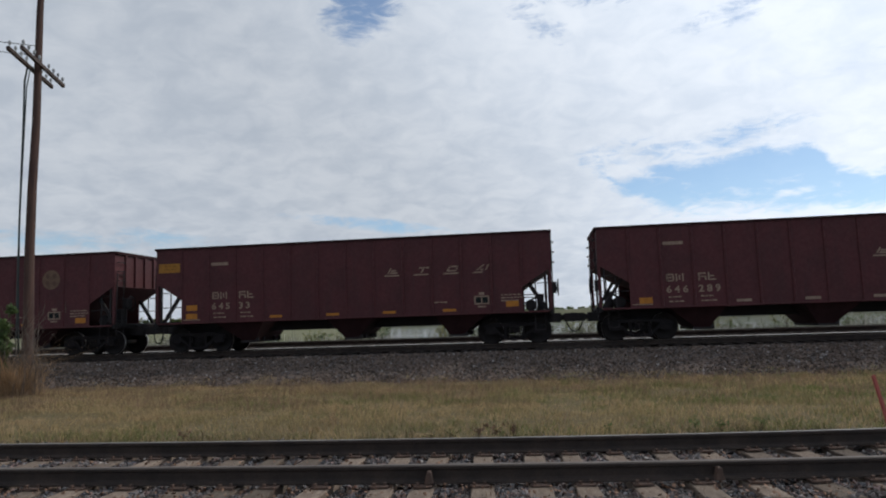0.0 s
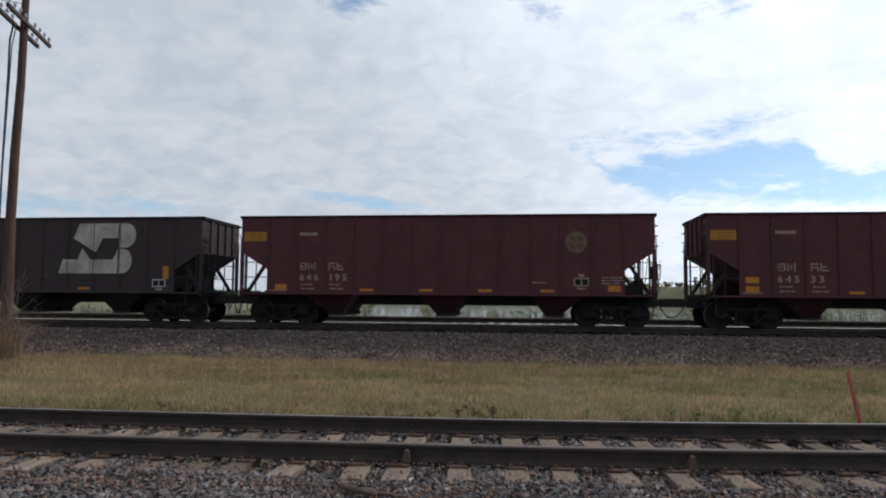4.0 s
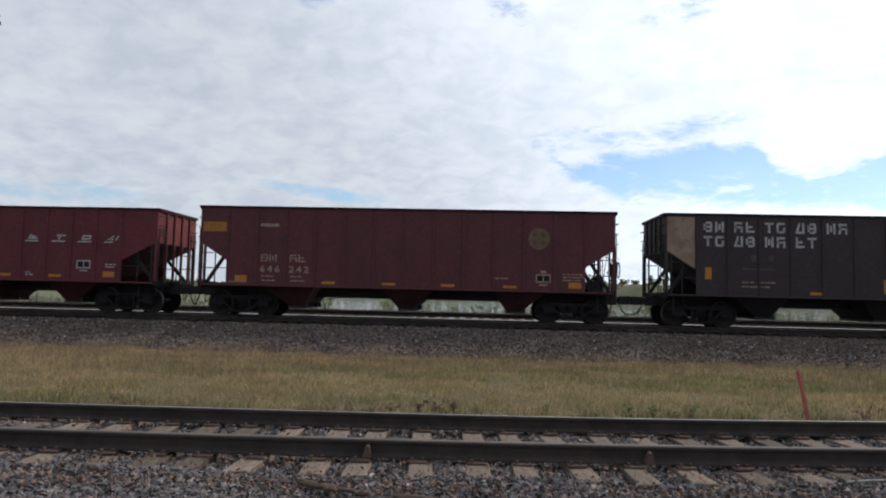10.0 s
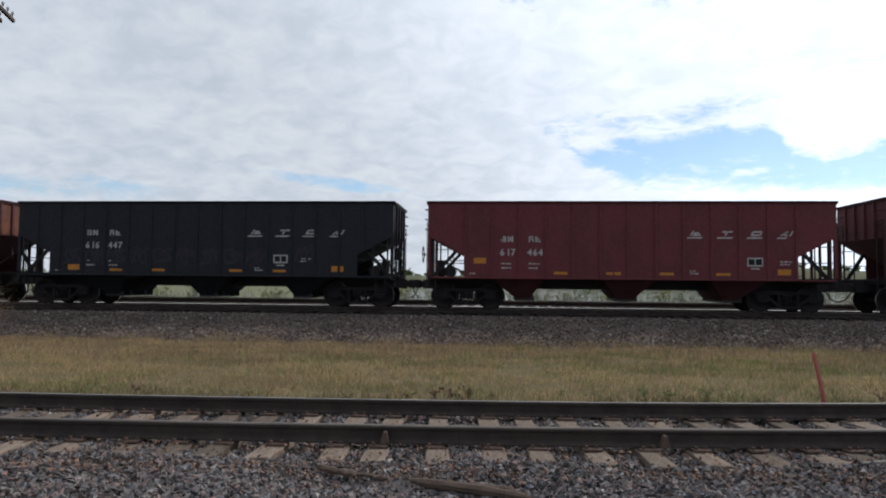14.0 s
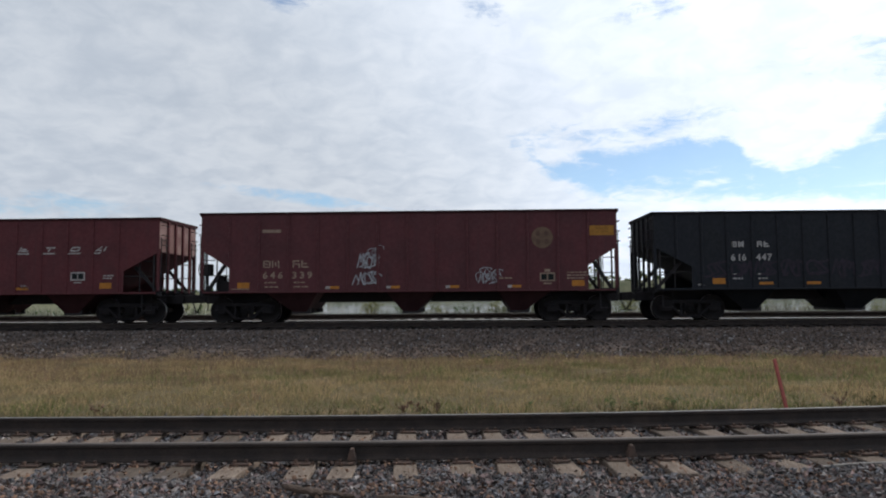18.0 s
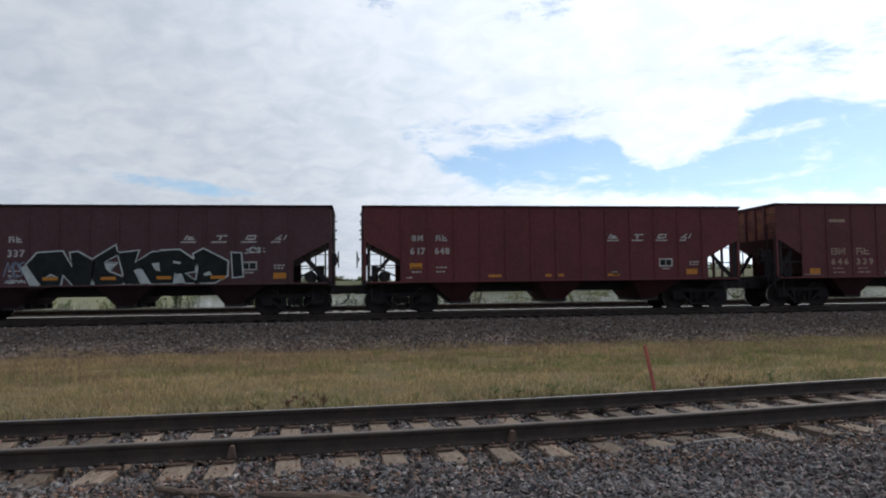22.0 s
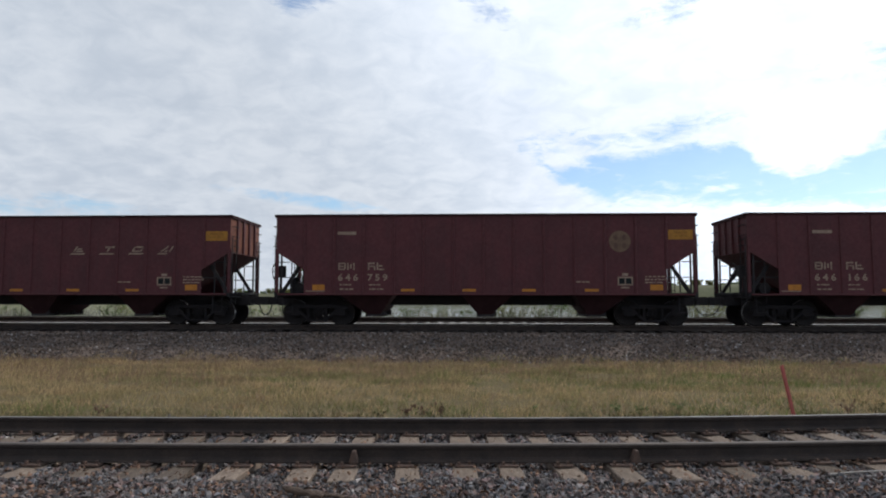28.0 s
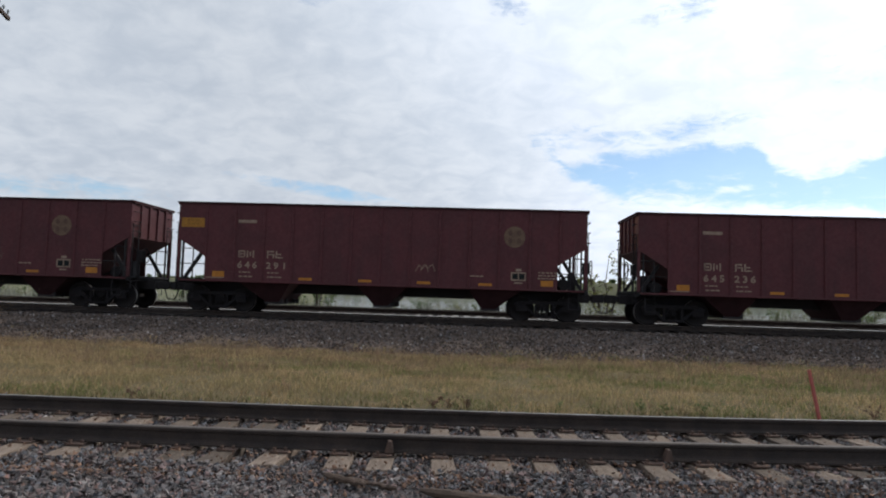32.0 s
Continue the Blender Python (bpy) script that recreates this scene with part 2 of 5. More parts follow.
DULLTOP = material("dull_rail_head", (0.13, 0.105, 0.088), (0.085, 0.068, 0.058), 5.0, 0.6, metal=0.2, stretch=(0.3, 1, 1))
RAILTOP = material("worn_rail_head", (0.31, 0.285, 0.265), (0.22, 0.20, 0.18), 5.0, 0.42, metal=0.85, stretch=(0.3, 1, 1))
SHINE = material("polished_rail_head", (0.80, 0.80, 0.81), (0.66, 0.66, 0.67), 5.0, 0.12, metal=1.0, stretch=(0.3, 1, 1))
RUST = material("flaking_rust", (0.115, 0.072, 0.054), (0.08, 0.055, 0.045), 14.0, 0.9, bump=0.3)
TIE = material("weathered_tie_wood", (0.180, 0.138, 0.106), (0.115, 0.085, 0.066), 3.0, 0.95, bump=0.5, bump_scale=30, spread=0.42, stretch=(5, 1, 3), third=(0.25, 0.205, 0.165))
TIE_DARK = material("dark_tie_wood", (0.04, 0.03, 0.026), (0.025, 0.02, 0.018), 3.0, 0.95, spread=0.3, stretch=(5, 1, 3))
STONE = material("crushed_stone", (0.095, 0.084, 0.082), (0.145, 0.124, 0.114), 5.0, 0.9, island=0.72, grain=0.3, third=(0.165, 0.085, 0.066), hues=((0.44, (0.094, 0.097, 0.106)), (0.22, (0.15, 0.094, 0.082)), (0.035, (0.24, 0.225, 0.21))), spec=0.4)
STONE_FAR = material("dark_ballast_stone", (0.106, 0.083, 0.070), (0.148, 0.114, 0.095), 5.0, 0.95, island=0.5, grain=0.4, third=(0.150, 0.100, 0.082), spec=0.05, hues=((0.30, (0.104, 0.094, 0.092)), (0.06, (0.25, 0.23, 0.22))))
# ballast beyond the train, sunlight put into its pale colour
SUNLIT_BED = material("sunlit_pale_ballast", (0.30, 0.28, 0.265), (0.22, 0.205, 0.195), 6.0, 0.95, grain=0.4, bump=0.4, bump_scale=20)
# bed under the train: its shade is put into this near-black colour
SHADE_BED = material("shaded_bed_stone", (0.034, 0.029, 0.027), (0.055, 0.045, 0.040), 4.0, 0.95, spec=0.05)
YELLOW = material("faded_yellow_film", (0.36, 0.165, 0.02), (0.27, 0.115, 0.018), 9.0, 0.6, streak=0.4)
ORANGE = material("orange_yellow_reflector", (0.46, 0.18, 0.018), (0.36, 0.135, 0.016), 9.0, 0.5, streak=0.3)
WHITE = material("chalky_white_paint", (0.42, 0.40, 0.38), (0.28, 0.26, 0.25), 6.0, 0.85, streak=0.5)
DIM = material("worn_cream_lettering", (0.315, 0.232, 0.172), (0.215, 0.150, 0.115), 7.0, 0.85, streak=0.5)
FADED = material("almost_gone_lettering", (0.12, 0.09, 0.08), (0.08, 0.06, 0.055), 8.0, 0.85)
BUFF = material("buff_emblem_paint", (0.165, 0.108, 0.070), (0.12, 0.074, 0.052), 6.0, 0.85, streak=0.4)
WORN = material("emblem_ground_paint", (0.118, 0.068, 0.050), (0.085, 0.048, 0.038), 6.0, 0.85)
FILMINK = material("brown_film_print", (0.25, 0.12, 0.02), (0.2, 0.09, 0.02), 6.0, 0.8)
BLACK = material("black_spray_paint", (0.015, 0.0175, 0.018), (0.021, 0.025, 0.025), 4.0, 0.9, spec=0.1)
SILVER = material("silver_spray_paint", (0.42, 0.45, 0.45), (0.30, 0.33, 0.33), 5.0, 0.6)
SPRAY = material("thin_grey_spray_paint", (0.36, 0.37, 0.39), (0.20, 0.19, 0.20), 9.0, 0.7)
HAZE = material("faded_purple_scrawl", (0.034, 0.025, 0.037), (0.020, 0.017, 0.023), 6.0, 0.8)
PALEBLUE = material("thin_blue_spray_paint", (0.16, 0.19, 0.26), (0.10, 0.10, 0.13), 9.0, 0.8)
POLEWOOD = material("creosoted_pole_wood", (0.095, 0.053, 0.041), (0.055, 0.033, 0.028), 2.0, 0.9, bump=0.4, bump_scale=12, stretch=(6, 6, 0.5))
ARMWOOD = material("grey_crossarm_wood", (0.085, 0.06, 0.05), (0.05, 0.038, 0.034), 4.0, 0.9)
GLASSY = material("insulator_glass", (0.35, 0.36, 0.36), (0.25, 0.26, 0.26), 10.0, 0.3)
WIRE = material("weathered_wire", (0.06, 0.075, 0.07), (0.04, 0.05, 0.05), 3.0, 0.6)
POSTRED = material("faded_red_post_paint", (0.46, 0.12, 0.10), (0.34, 0.10, 0.085), 10.0, 0.8, streak=0.3)
DRIFT = material("rotten_brown_timber", (0.115, 0.078, 0.056), (0.065, 0.046, 0.036), 3.0, 0.95, bump=0.6, bump_scale=25, stretch=(0.6, 6, 6))
PALEPIPE = material("dusty_pale_pipe", (0.27, 0.245, 0.22), (0.19, 0.17, 0.15), 8.0, 0.7)
GRASS = material("dry_autumn_grass", (0.430, 0.310, 0.172), (0.265, 0.217, 0.110), 0.62, 0.95, island=0.45, grain=0.05, third=(0.335, 0.200, 0.112), stretch=(0.4, 1.5, 1), thin=0.45)
WEED = material("dead_straw_weed", (0.40, 0.255, 0.140), (0.24, 0.165, 0.105), 2.0, 0.9, island=0.4, thin=0.4)
TWIG = material("bare_grey_twig", (0.16, 0.125, 0.10), (0.10, 0.08, 0.07), 5.0, 0.9)
LEAF = material("green_leaf", (0.11, 0.16, 0.055), (0.07, 0.105, 0.04), 3.0, 0.7, island=0.45, thin=0.4)
LEAFDRY = material("yellowing_leaf", (0.20, 0.20, 0.07), (0.13, 0.14, 0.05), 0.4, 0.8, island=0.5, thin=0.4)
REED = material("pale_field_reed", (0.36, 0.35, 0.31), (0.075, 0.095, 0.040), 0.8, third=(0.55, 0.54, 0.52), rough=0.9, island=0.75, thin=0.4)
BARK = material("brown_bark", (0.09, 0.065, 0.05), (0.06, 0.045, 0.035), 8.0, 0.95)


SHADE_GRIME = {}                       # a dimmed copy of each car paint: underside shade and soot in one colour


def livery(name, c):
    """Weathered freight-car paint: chalking, soot and running dirt."""
    m = material(name, c, tuple(x * 0.72 + 0.004 for x in c), 0.9, 0.72, streak=0.55, grain=0.35, bump=0.08, bump_scale=9)
    # about a third of the paint's tone, so shade comes with the soot
    dimmed = tuple(0.32 * x + 0.009 for x in c)
    SHADE_GRIME[m.name] = material("shaded_sooty_paint", dimmed, tuple(0.75 * x for x in dimmed), 2.0, 0.9, streak=0.3, spec=0.1)
    return m


def ground_material():
    m = bpy.data.materials.new("track_side_ground")
    m.use_nodes = True
    s = Nodes(m.node_tree)
    pos = s.add("ShaderNodeTexCoord").outputs["Object"]
    sep = s.add("ShaderNodeSeparateXYZ")
    s.put(sep.inputs[0], pos)
    x, y, z = sep.outputs
    wob = s.math("MULTIPLY", s.math("SUBTRACT", s.noise(pos, 1.3, 5.0, 0.65), 0.5), 1.6)
    yy = s.math("ADD", y, wob)
    gravel = s.mix(s.noise(pos, 28.0, 3.0, 0.7), (0.045, 0.043, 0.045), (0.12, 0.105, 0.10))
    gravel = s.mix(s.ramp(s.noise(pos, 1.7, 4.0), 0.5, 0.7), gravel, (0.15, 0.105, 0.082))
    thatch = s.mix(s.noise(s.vmath("MULTIPLY", pos, (0.5, 1.4, 1)), 1.1, 6.0, 0.7), (0.09, 0.08, 0.038), (0.17, 0.12, 0.068))
    thatch = s.mix(s.ramp(s.noise(pos, 30.0, 3.0), 0.4, 0.7, 0.0, 0.5), thatch, (0.06, 0.05, 0.025))
    field = s.mix(s.noise(s.vmath("MULTIPLY", pos, (0.3, 0.12, 1)), 0.4, 6.0, 0.65), (0.07, 0.08, 0.035), (0.20, 0.19, 0.12))
    col = s.mix(s.ramp(yy, 8.5, 9.1), gravel, thatch)
    col = s.mix(s.ramp(yy, 36.0, 44.0), col, field)
    b = s.add("ShaderNodeBsdfPrincipled")
    s.put(b.inputs["Base Color"], col)
    b.inputs["Roughness"].default_value = 0.95
    b.inputs["Specular IOR Level"].default_value = 0.15
    n = s.add("ShaderNodeBump")
    n.inputs["Strength"].default_value = 0.6
    n.inputs["Distance"].default_value = 0.03
    s.put(n.inputs["Height"], s.noise(pos, 24.0, 5.0, 0.7))
    s.put(b.inputs["Normal"], n.outputs[0])
    o = s.add("ShaderNodeOutputMaterial")
    s.tree.links.new(b.outputs[0], o.inputs[0])
    return m


GROUND = ground_material()

# ---------------------------------------------------------------- building blocks
def box(bm, x0, x1, y0, y1, z0, z1):
    v = [bm.verts.new(c) for c in ((x0, y0, z0), (x1, y0, z0), (x1, y1, z0), (x0, y1, z0), (x0, y0, z1), (x1, y0, z1), (x1, y1, z1), (x0, y1, z1))]
    for f in ((3, 2, 1, 0), (4, 5, 6, 7), (0, 1, 5, 4), (1, 2, 6, 5), (2, 3, 7, 6), (3, 0, 4, 7)):
        bm.faces.new([v[i] for i in f])
    return bm


def prism(bm, pts, y0, y1):
    """A plate: an outline in x and z, drawn counter-clockwise as seen from -y, between y0 and y1."""
    a = [bm.verts.new((x, y0, z)) for x, z in pts]
    b = [bm.verts.new((x, y1, z)) for x, z in pts]
    bm.faces.new(a)
    bm.faces.new(b[::-1])
    for i in range(len(pts)):
        j = (i + 1) % len(pts)
        bm.faces.new((a[j], a[i], b[i], b[j]))
    return bm


def tube(bm, points, radii, n=8, caps=True):
    """A round bar through the points, with a radius (or one for all) at each."""
    if not hasattr(radii, "__len__"):
        radii = [radii] * len(points)
    rings, points = [], [Vector(p) for p in points]
    for i, p in enumerate(points):
        way = (points[min(i + 1, len(points) - 1)] - points[max(i - 1, 0)]).normalized()
        side = way.cross(Vector((0.13, 0.31, 0.94)) if abs(way.z) < 0.9 else Vector((1, 0.1, 0))).normalized()
        up = way.cross(side)
        rings.append([bm.verts.new(p + radii[i] * (math.cos(2 * math.pi * k / n) * side + math.sin(2 * math.pi * k / n) * up)) for k in range(n)])
    for a, b in zip(rings, rings[1:]):
        for k in range(n):
            bm.faces.new((a[k], a[(k + 1) % n], b[(k + 1) % n], b[k]))
    if caps:
        bm.faces.new(rings[0][::-1])
        bm.faces.new(rings[-1])
    return bm


def lathe(bm, profile, n=24):
    """A turned body about the y axis: (radius, y) pairs."""
    rings = [[bm.verts.new((r * math.cos(2 * math.pi * k / n), y, r * math.sin(2 * math.pi * k / n))) for k in range(n)] for r, y in profile]
    for a, b in zip(rings, rings[1:]):
        for k in range(n):
            bm.faces.new((a[k], b[k], b[(k + 1) % n], a[(k + 1) % n]))
    bm.faces.new(rings[0])
    bm.faces.new(rings[-1][::-1])
    return bm


def finish(bm, name, mat, soften=0.0):
    if soften:
        bmesh.ops.bevel(bm, geom=bm.edges[:], offset=soften, segments=1, affect="EDGES", clamp_overlap=True)
    bmesh.ops.recalc_face_normals(bm, faces=bm.faces[:])
    me = bpy.data.meshes.new(name)
    bm.to_mesh(me)
    bm.free()
    for m in (mat if isinstance(mat, (list, tuple)) else [mat]):
        me.materials.append(m)
    return me


def part(name, bm, mat, parent, label="", soften=0.0):
    """Links a bmesh, or a mesh, as one object under a thing or under a part."""
    me = bm if isinstance(bm, bpy.types.Mesh) else finish(bm, name, mat, soften)
    ob = new(name, me)
    ob.parent = parent
    return tagged(ob, label) if label else ob


def solid(name, bm, mat, soften=0.0, **tags):
    return tagged(new(name, finish(bm, name, mat, soften)), **tags)


def thing(name, m=None, **tags):
    ob = tagged(new(name), **tags)
    if m is not None:
        ob.matrix_world = m
    return ob


def mesh_from(name, verts, faces, mat, smooth=False):
    """A mesh out of arrays: verts n x 3, faces m x 3 or m x 4."""
    me = bpy.data.meshes.new(name)
    verts, faces = np.asarray(verts, dtype=np.float32), np.asarray(faces, dtype=np.int32)
    k = faces.shape[1]
    me.vertices.add(len(verts))
    me.vertices.foreach_set("co", verts.ravel())
    me.loops.add(faces.size)
    me.loops.foreach_set("vertex_index", faces.ravel())
    me.polygons.add(len(faces))
    me.polygons.foreach_set("loop_start", np.arange(0, faces.size, k, dtype=np.int32))
    me.polygons.foreach_set("use_smooth", np.full(len(faces), smooth))
    me.update(calc_edges=True)
    me.materials.append(mat)
    return me


rng = np.random.default_rng(7)

# levels: eye 1.6; spur rail head 0.204; main rail head 0.67; car bodies are drawn from 0.85
SPUR_TOP, MAIN_TOP, SECOND_TOP, BODY = 0.204, 0.67, 0.82, 0.85
MAIN_Y, SECOND_Y, GAUGE, SPUR_GAUGE = 24.99, 29.40, 1.505, 1.44


def spur_y(x):
    """The spur's near rail: a gentle curve, tighter on the right, straight beyond it."""
    c = max(-6.0, min(4.5, x))
    k = 0.010 if c > 0 else 0.003
    return 6.62 + 0.048 * c + k * c * c + (0.048 + 2 * k * c) * (x - c)


def spur_slope(x):
    c = max(-6.0, min(4.5, x))
    return 0.048 + (0.020 if c > 0 else 0.006) * c


def ground_z(x, y):
    """Height of the ground sheet."""
    pts = ((-4000, -0.15), (2.5, -0.02), (5.4, -0.02), (5.8, -0.075), (8.6, -0.075), (9.1, -0.01), (10.4, 0.02), (13.5, -0.06), (17.5, -0.15), (20.4, -0.2), (22.4, 0.10), (32.5, 0.10), (36, -0.55), (50, -0.55), (62, -1.1), (325, -1.1), (340, 0.3), (4000, 0.6))
    for (a, za), (b, zb) in zip(pts, pts[1:]):
        if y <= b:
            z = za + (zb - za) * (y - a) / (b - a)
            break
    if 9.8 < y < 20.5:
        z += 0.05 * noise.noise((x * 0.35, y * 0.5, 0.3))
    return z


def build_ground():
    xs = sorted(set([-3500, -1500, -700, -300, -150, -80, -50] + [round(-34 + i * 0.8, 2) for i in range(86)] + [50, 80, 150, 300, 700, 1500, 3500]))
    ys = sorted(set([-3500, -1000, -300, -100, -40, -15, -6, -2] + [round(0.5 + i * 0.5, 2) for i in range(64)] + [33, 36, 40, 44, 50, 62, 75, 150, 325, 340, 500, 1200, 3500]))
    v = [(x, y, ground_z(x, y)) for y in ys for x in xs]
    n = len(xs)
    f = [(j * n + i, j * n + i + 1, (j + 1) * n + i + 1, (j + 1) * n + i) for j in range(len(ys) - 1) for i in range(n - 1)]
    tagged(new("ground", mesh_from("ground", v, f, GROUND, True)), "gravel strip, dry grass verge and pale field", "ground", kind="structure")


RAIL_PROFILE = [(-0.070, 0.0), (0.070, 0.0), (0.070, 0.012), (0.018, 0.030), (0.009, 0.045), (0.009, 0.120), (0.034, 0.132), (0.036, 0.158), (0.028, 0.170), (-0.028, 0.170), (-0.036, 0.158), (-0.034, 0.132), (-0.009, 0.120), (-0.009, 0.045), (-0.018, 0.030), (-0.070, 0.012)]


WORN_PROFILE = RAIL_PROFILE[:9] + [(-0.024, 0.170), (-0.036, 0.146)] + RAIL_PROFILE[11:]


def rail_mesh(line, top, head=None, profile=RAIL_PROFILE):
    """line: (x, y) along the rail; the head is at height top."""
    bm, rings = bmesh.new(), []
    for i, (x, y) in enumerate(line):
        (xa, ya), (xb, yb) = line[max(i - 1, 0)], line[min(i + 1, len(line) - 1)]
        d = Vector((xb - xa, yb - ya, 0)).normalized()
        nrm = Vector((-d.y, d.x, 0))
        rings.append([bm.verts.new(Vector((x, y, top - 0.170 + h)) + nrm * o) for o, h in profile])
    k = len(RAIL_PROFILE)
    for a, b in zip(rings, rings[1:]):
        for i in range(k):
            f = bm.faces.new((a[i], a[(i + 1) % k], b[(i + 1) % k], b[i]))
            f.material_index = 1 if i in (8, 9) and head else 1 if i == 8 else 0
    return finish(bm, "rail", [RAIL, head or RAILTOP])


def tie_mesh(seed, length=2.75, wide=0.22, deep=0.17):
    r = random.Random(seed)
    bm = bmesh.new()
    box(bm, -wide / 2, wide / 2, -length / 2, length / 2, -deep, 0)
    bmesh.ops.subdivide_edges(bm, edges=[e for e in bm.edges if abs((e.verts[0].co - e.verts[1].co).y) > 1], cuts=5)
    for v in bm.verts:
        v.co += Vector((r.uniform(-0.012, 0.012), r.uniform(-0.03, 0.03) if abs(v.co.y) > length / 2 - 0.01 else 0, r.uniform(-0.008, 0.004)))
    return finish(bm, "tie", TIE, 0.008)


TIES = []


def build_spur():
    track = thing("spur_track", label="worn spur track with grey wooden ties in gravel", category="railway track", kind="structure")
    xs = [-120, -60, -30, -18, -12] + [-9 + 0.5 * i for i in range(37)] + [12, 18, 30, 60, 120]
    near = [(x, spur_y(x)) for x in xs]
    far = [(x - GAUGE * spur_slope(x), spur_y(x) + SPUR_GAUGE) for x in xs]
    part("rail", rail_mesh(near, SPUR_TOP, DULLTOP), None, track, "rust-brown rail with a dull head")
    part("rail", rail_mesh(far, SPUR_TOP - 0.004), None, track)
    meshes = [tie_mesh(i) for i in range(7)]
    r = random.Random(3)
    plate = bmesh.new()
    box(plate, -0.09, 0.09, -0.16, 0.16, 0.0, 0.016)
    for dx, dy in ((-0.05, 0.095), (0.05, -0.095), (-0.05, -0.125)):
        box(plate, dx - 0.012, dx + 0.012, dy - 0.016, dy + 0.016, 0.016, 0.045)
    plate = finish(plate, "tie_plate", RUST)
    for k in range(-46, 47):
        x = -1.09 + 0.505 * k + r.uniform(-0.055, 0.055)
        y, sl = spur_y(x), spur_slope(x)
        ang = math.degrees(math.atan(sl)) + r.uniform(-2.5, 2.5)
        low = r.uniform(-0.012, 0.0)
        TIES.append((x, math.tan(math.radians(ang))))
        tie = part("tie", meshes[r.randrange(7)], None, track)
        tie.matrix_local = pose(x - GAUGE / 2 * sl, y + GAUGE / 2 + r.uniform(-0.06, 0.06), SPUR_TOP - 0.188 + low, 0, 0, ang)
        if abs(k) < 18:
            for s in (0, 1):
                p = part("tie_plate", plate, None, track)
                p.matrix_local = pose(x - GAUGE * s * sl, y + SPUR_GAUGE * s, SPUR_TOP - 0.187, 0, 0, math.degrees(math.atan(sl)))
    # rusty braces against the web of the near rail
    for x in (-1.08, 1.61, -6.6, 7.2):
        bm = bmesh.new()
        prism(bm, [(-0.045, 0.0), (0.05, 0.0), (0.035, 0.05), (0.022, 0.115), (-0.012, 0.115), (-0.03, 0.05)], -0.105, -0.02)
        b = part("rail_brace", bm, RUST, track, "rust-brown rail brace", 0.006)
        b.matrix_local = pose(x, spur_y(x), SPUR_TOP - 0.165, 0, 0, math.degrees(math.atan(spur_slope(x))))


def build_main(y0, height, name, label):
    track = thing(name, label=label, category="railway track", kind="structure")
    line = [-900, -300, -120, -60, 0, 60, 120, 300, 900]
    for s in (-0.5, 0.5):
        part("rail", rail_mesh([(x, y0 + s * GAUGE) for x in line], height, SHINE if s > 0 and y0 == MAIN_Y else DULLTOP, WORN_PROFILE if s > 0 and y0 == MAIN_Y else RAIL_PROFILE), None, track)
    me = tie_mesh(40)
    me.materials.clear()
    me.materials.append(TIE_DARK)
    for k in range(-60, 61):
        t = part("tie", me, None, track)
        t.matrix_local = pose(0.52 * k, y0, height - 0.175, 0, 0, random.Random(k).uniform(-1, 1))


def build_ballast_bed():
    ys = [18.3, 19.6, 20.9, 21.8, 22.4, 22.9, 24.0, 25.0, 26.2, 26.7, 27.7, 28.2, 29.4, 31.2, 31.8, 34.0, 35.5]
    zs = [-0.36, -0.13, 0.12, 0.29, 0.37, 0.41, 0.42, 0.42, 0.50, 0.618, 0.628, 0.59, 0.57, 0.55, 0.50, -0.2, -0.6]
    xs = [-900, -300, -120, -60] + [-34 + 0.4 * i for i in range(171)] + [60, 120, 300, 900]
    v = [(x, y + 0.12 * noise.noise((x * 0.5, y, 2.0)), z + 0.05 * noise.noise((x * 0.9, y * 1.3, 0.0)) * (z < 0.62)) for y, z in zip(ys, zs) for x in xs]
    n = len(xs)
    f = [(j * n + i, j * n + i + 1, (j + 1) * n + i + 1, (j + 1) * n + i) for j in range(len(ys) - 1) for i in range(n - 1)]
    cut = 5 * (n - 1)
    tagged(new("ballast_bed", mesh_from("ballast_bed", v[:6 * n], f[:cut], STONE_FAR, True)), "sloping bank of crushed stone beside the main track", "track bed", kind="structure")
    # the strip under the train takes the colour with shade in it
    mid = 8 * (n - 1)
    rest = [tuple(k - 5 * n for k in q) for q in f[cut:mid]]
    tagged(new("track_bed", mesh_from("track_bed", v[5 * n:9 * n], rest, SHADE_BED, True)), "dark track bed under the main track, shade in its colour", "track bed", kind="structure")
    rest = [tuple(k - 8 * n for k in q) for q in f[mid:]]
    tagged(new("far_track_bed", mesh_from("far_track_bed", v[8 * n:], rest, SUNLIT_BED, True)), "pale ballast heaped between the tracks, sunlight in its colour", "track bed", kind="structure")


build_ground()
build_spur()
build_main(MAIN_Y, MAIN_TOP, "main_track", "main line track on dark ballast, rail heads polished")
build_main(SECOND_Y, SECOND_TOP, "second_main_track", "second main line track, a little higher, behind the train")
build_ballast_bed()

# ---------------------------------------------------------------- the hopper cars
# local axes: x along the car, the near side at -y, z from 0.18 above the rail head
DROP = 0.18
HALF = 1.60                      # half width over the side sheets
CACHE = {}


def shared(key, make):
    if key not in CACHE:
        CACHE[key] = make()
    return CACHE[key]


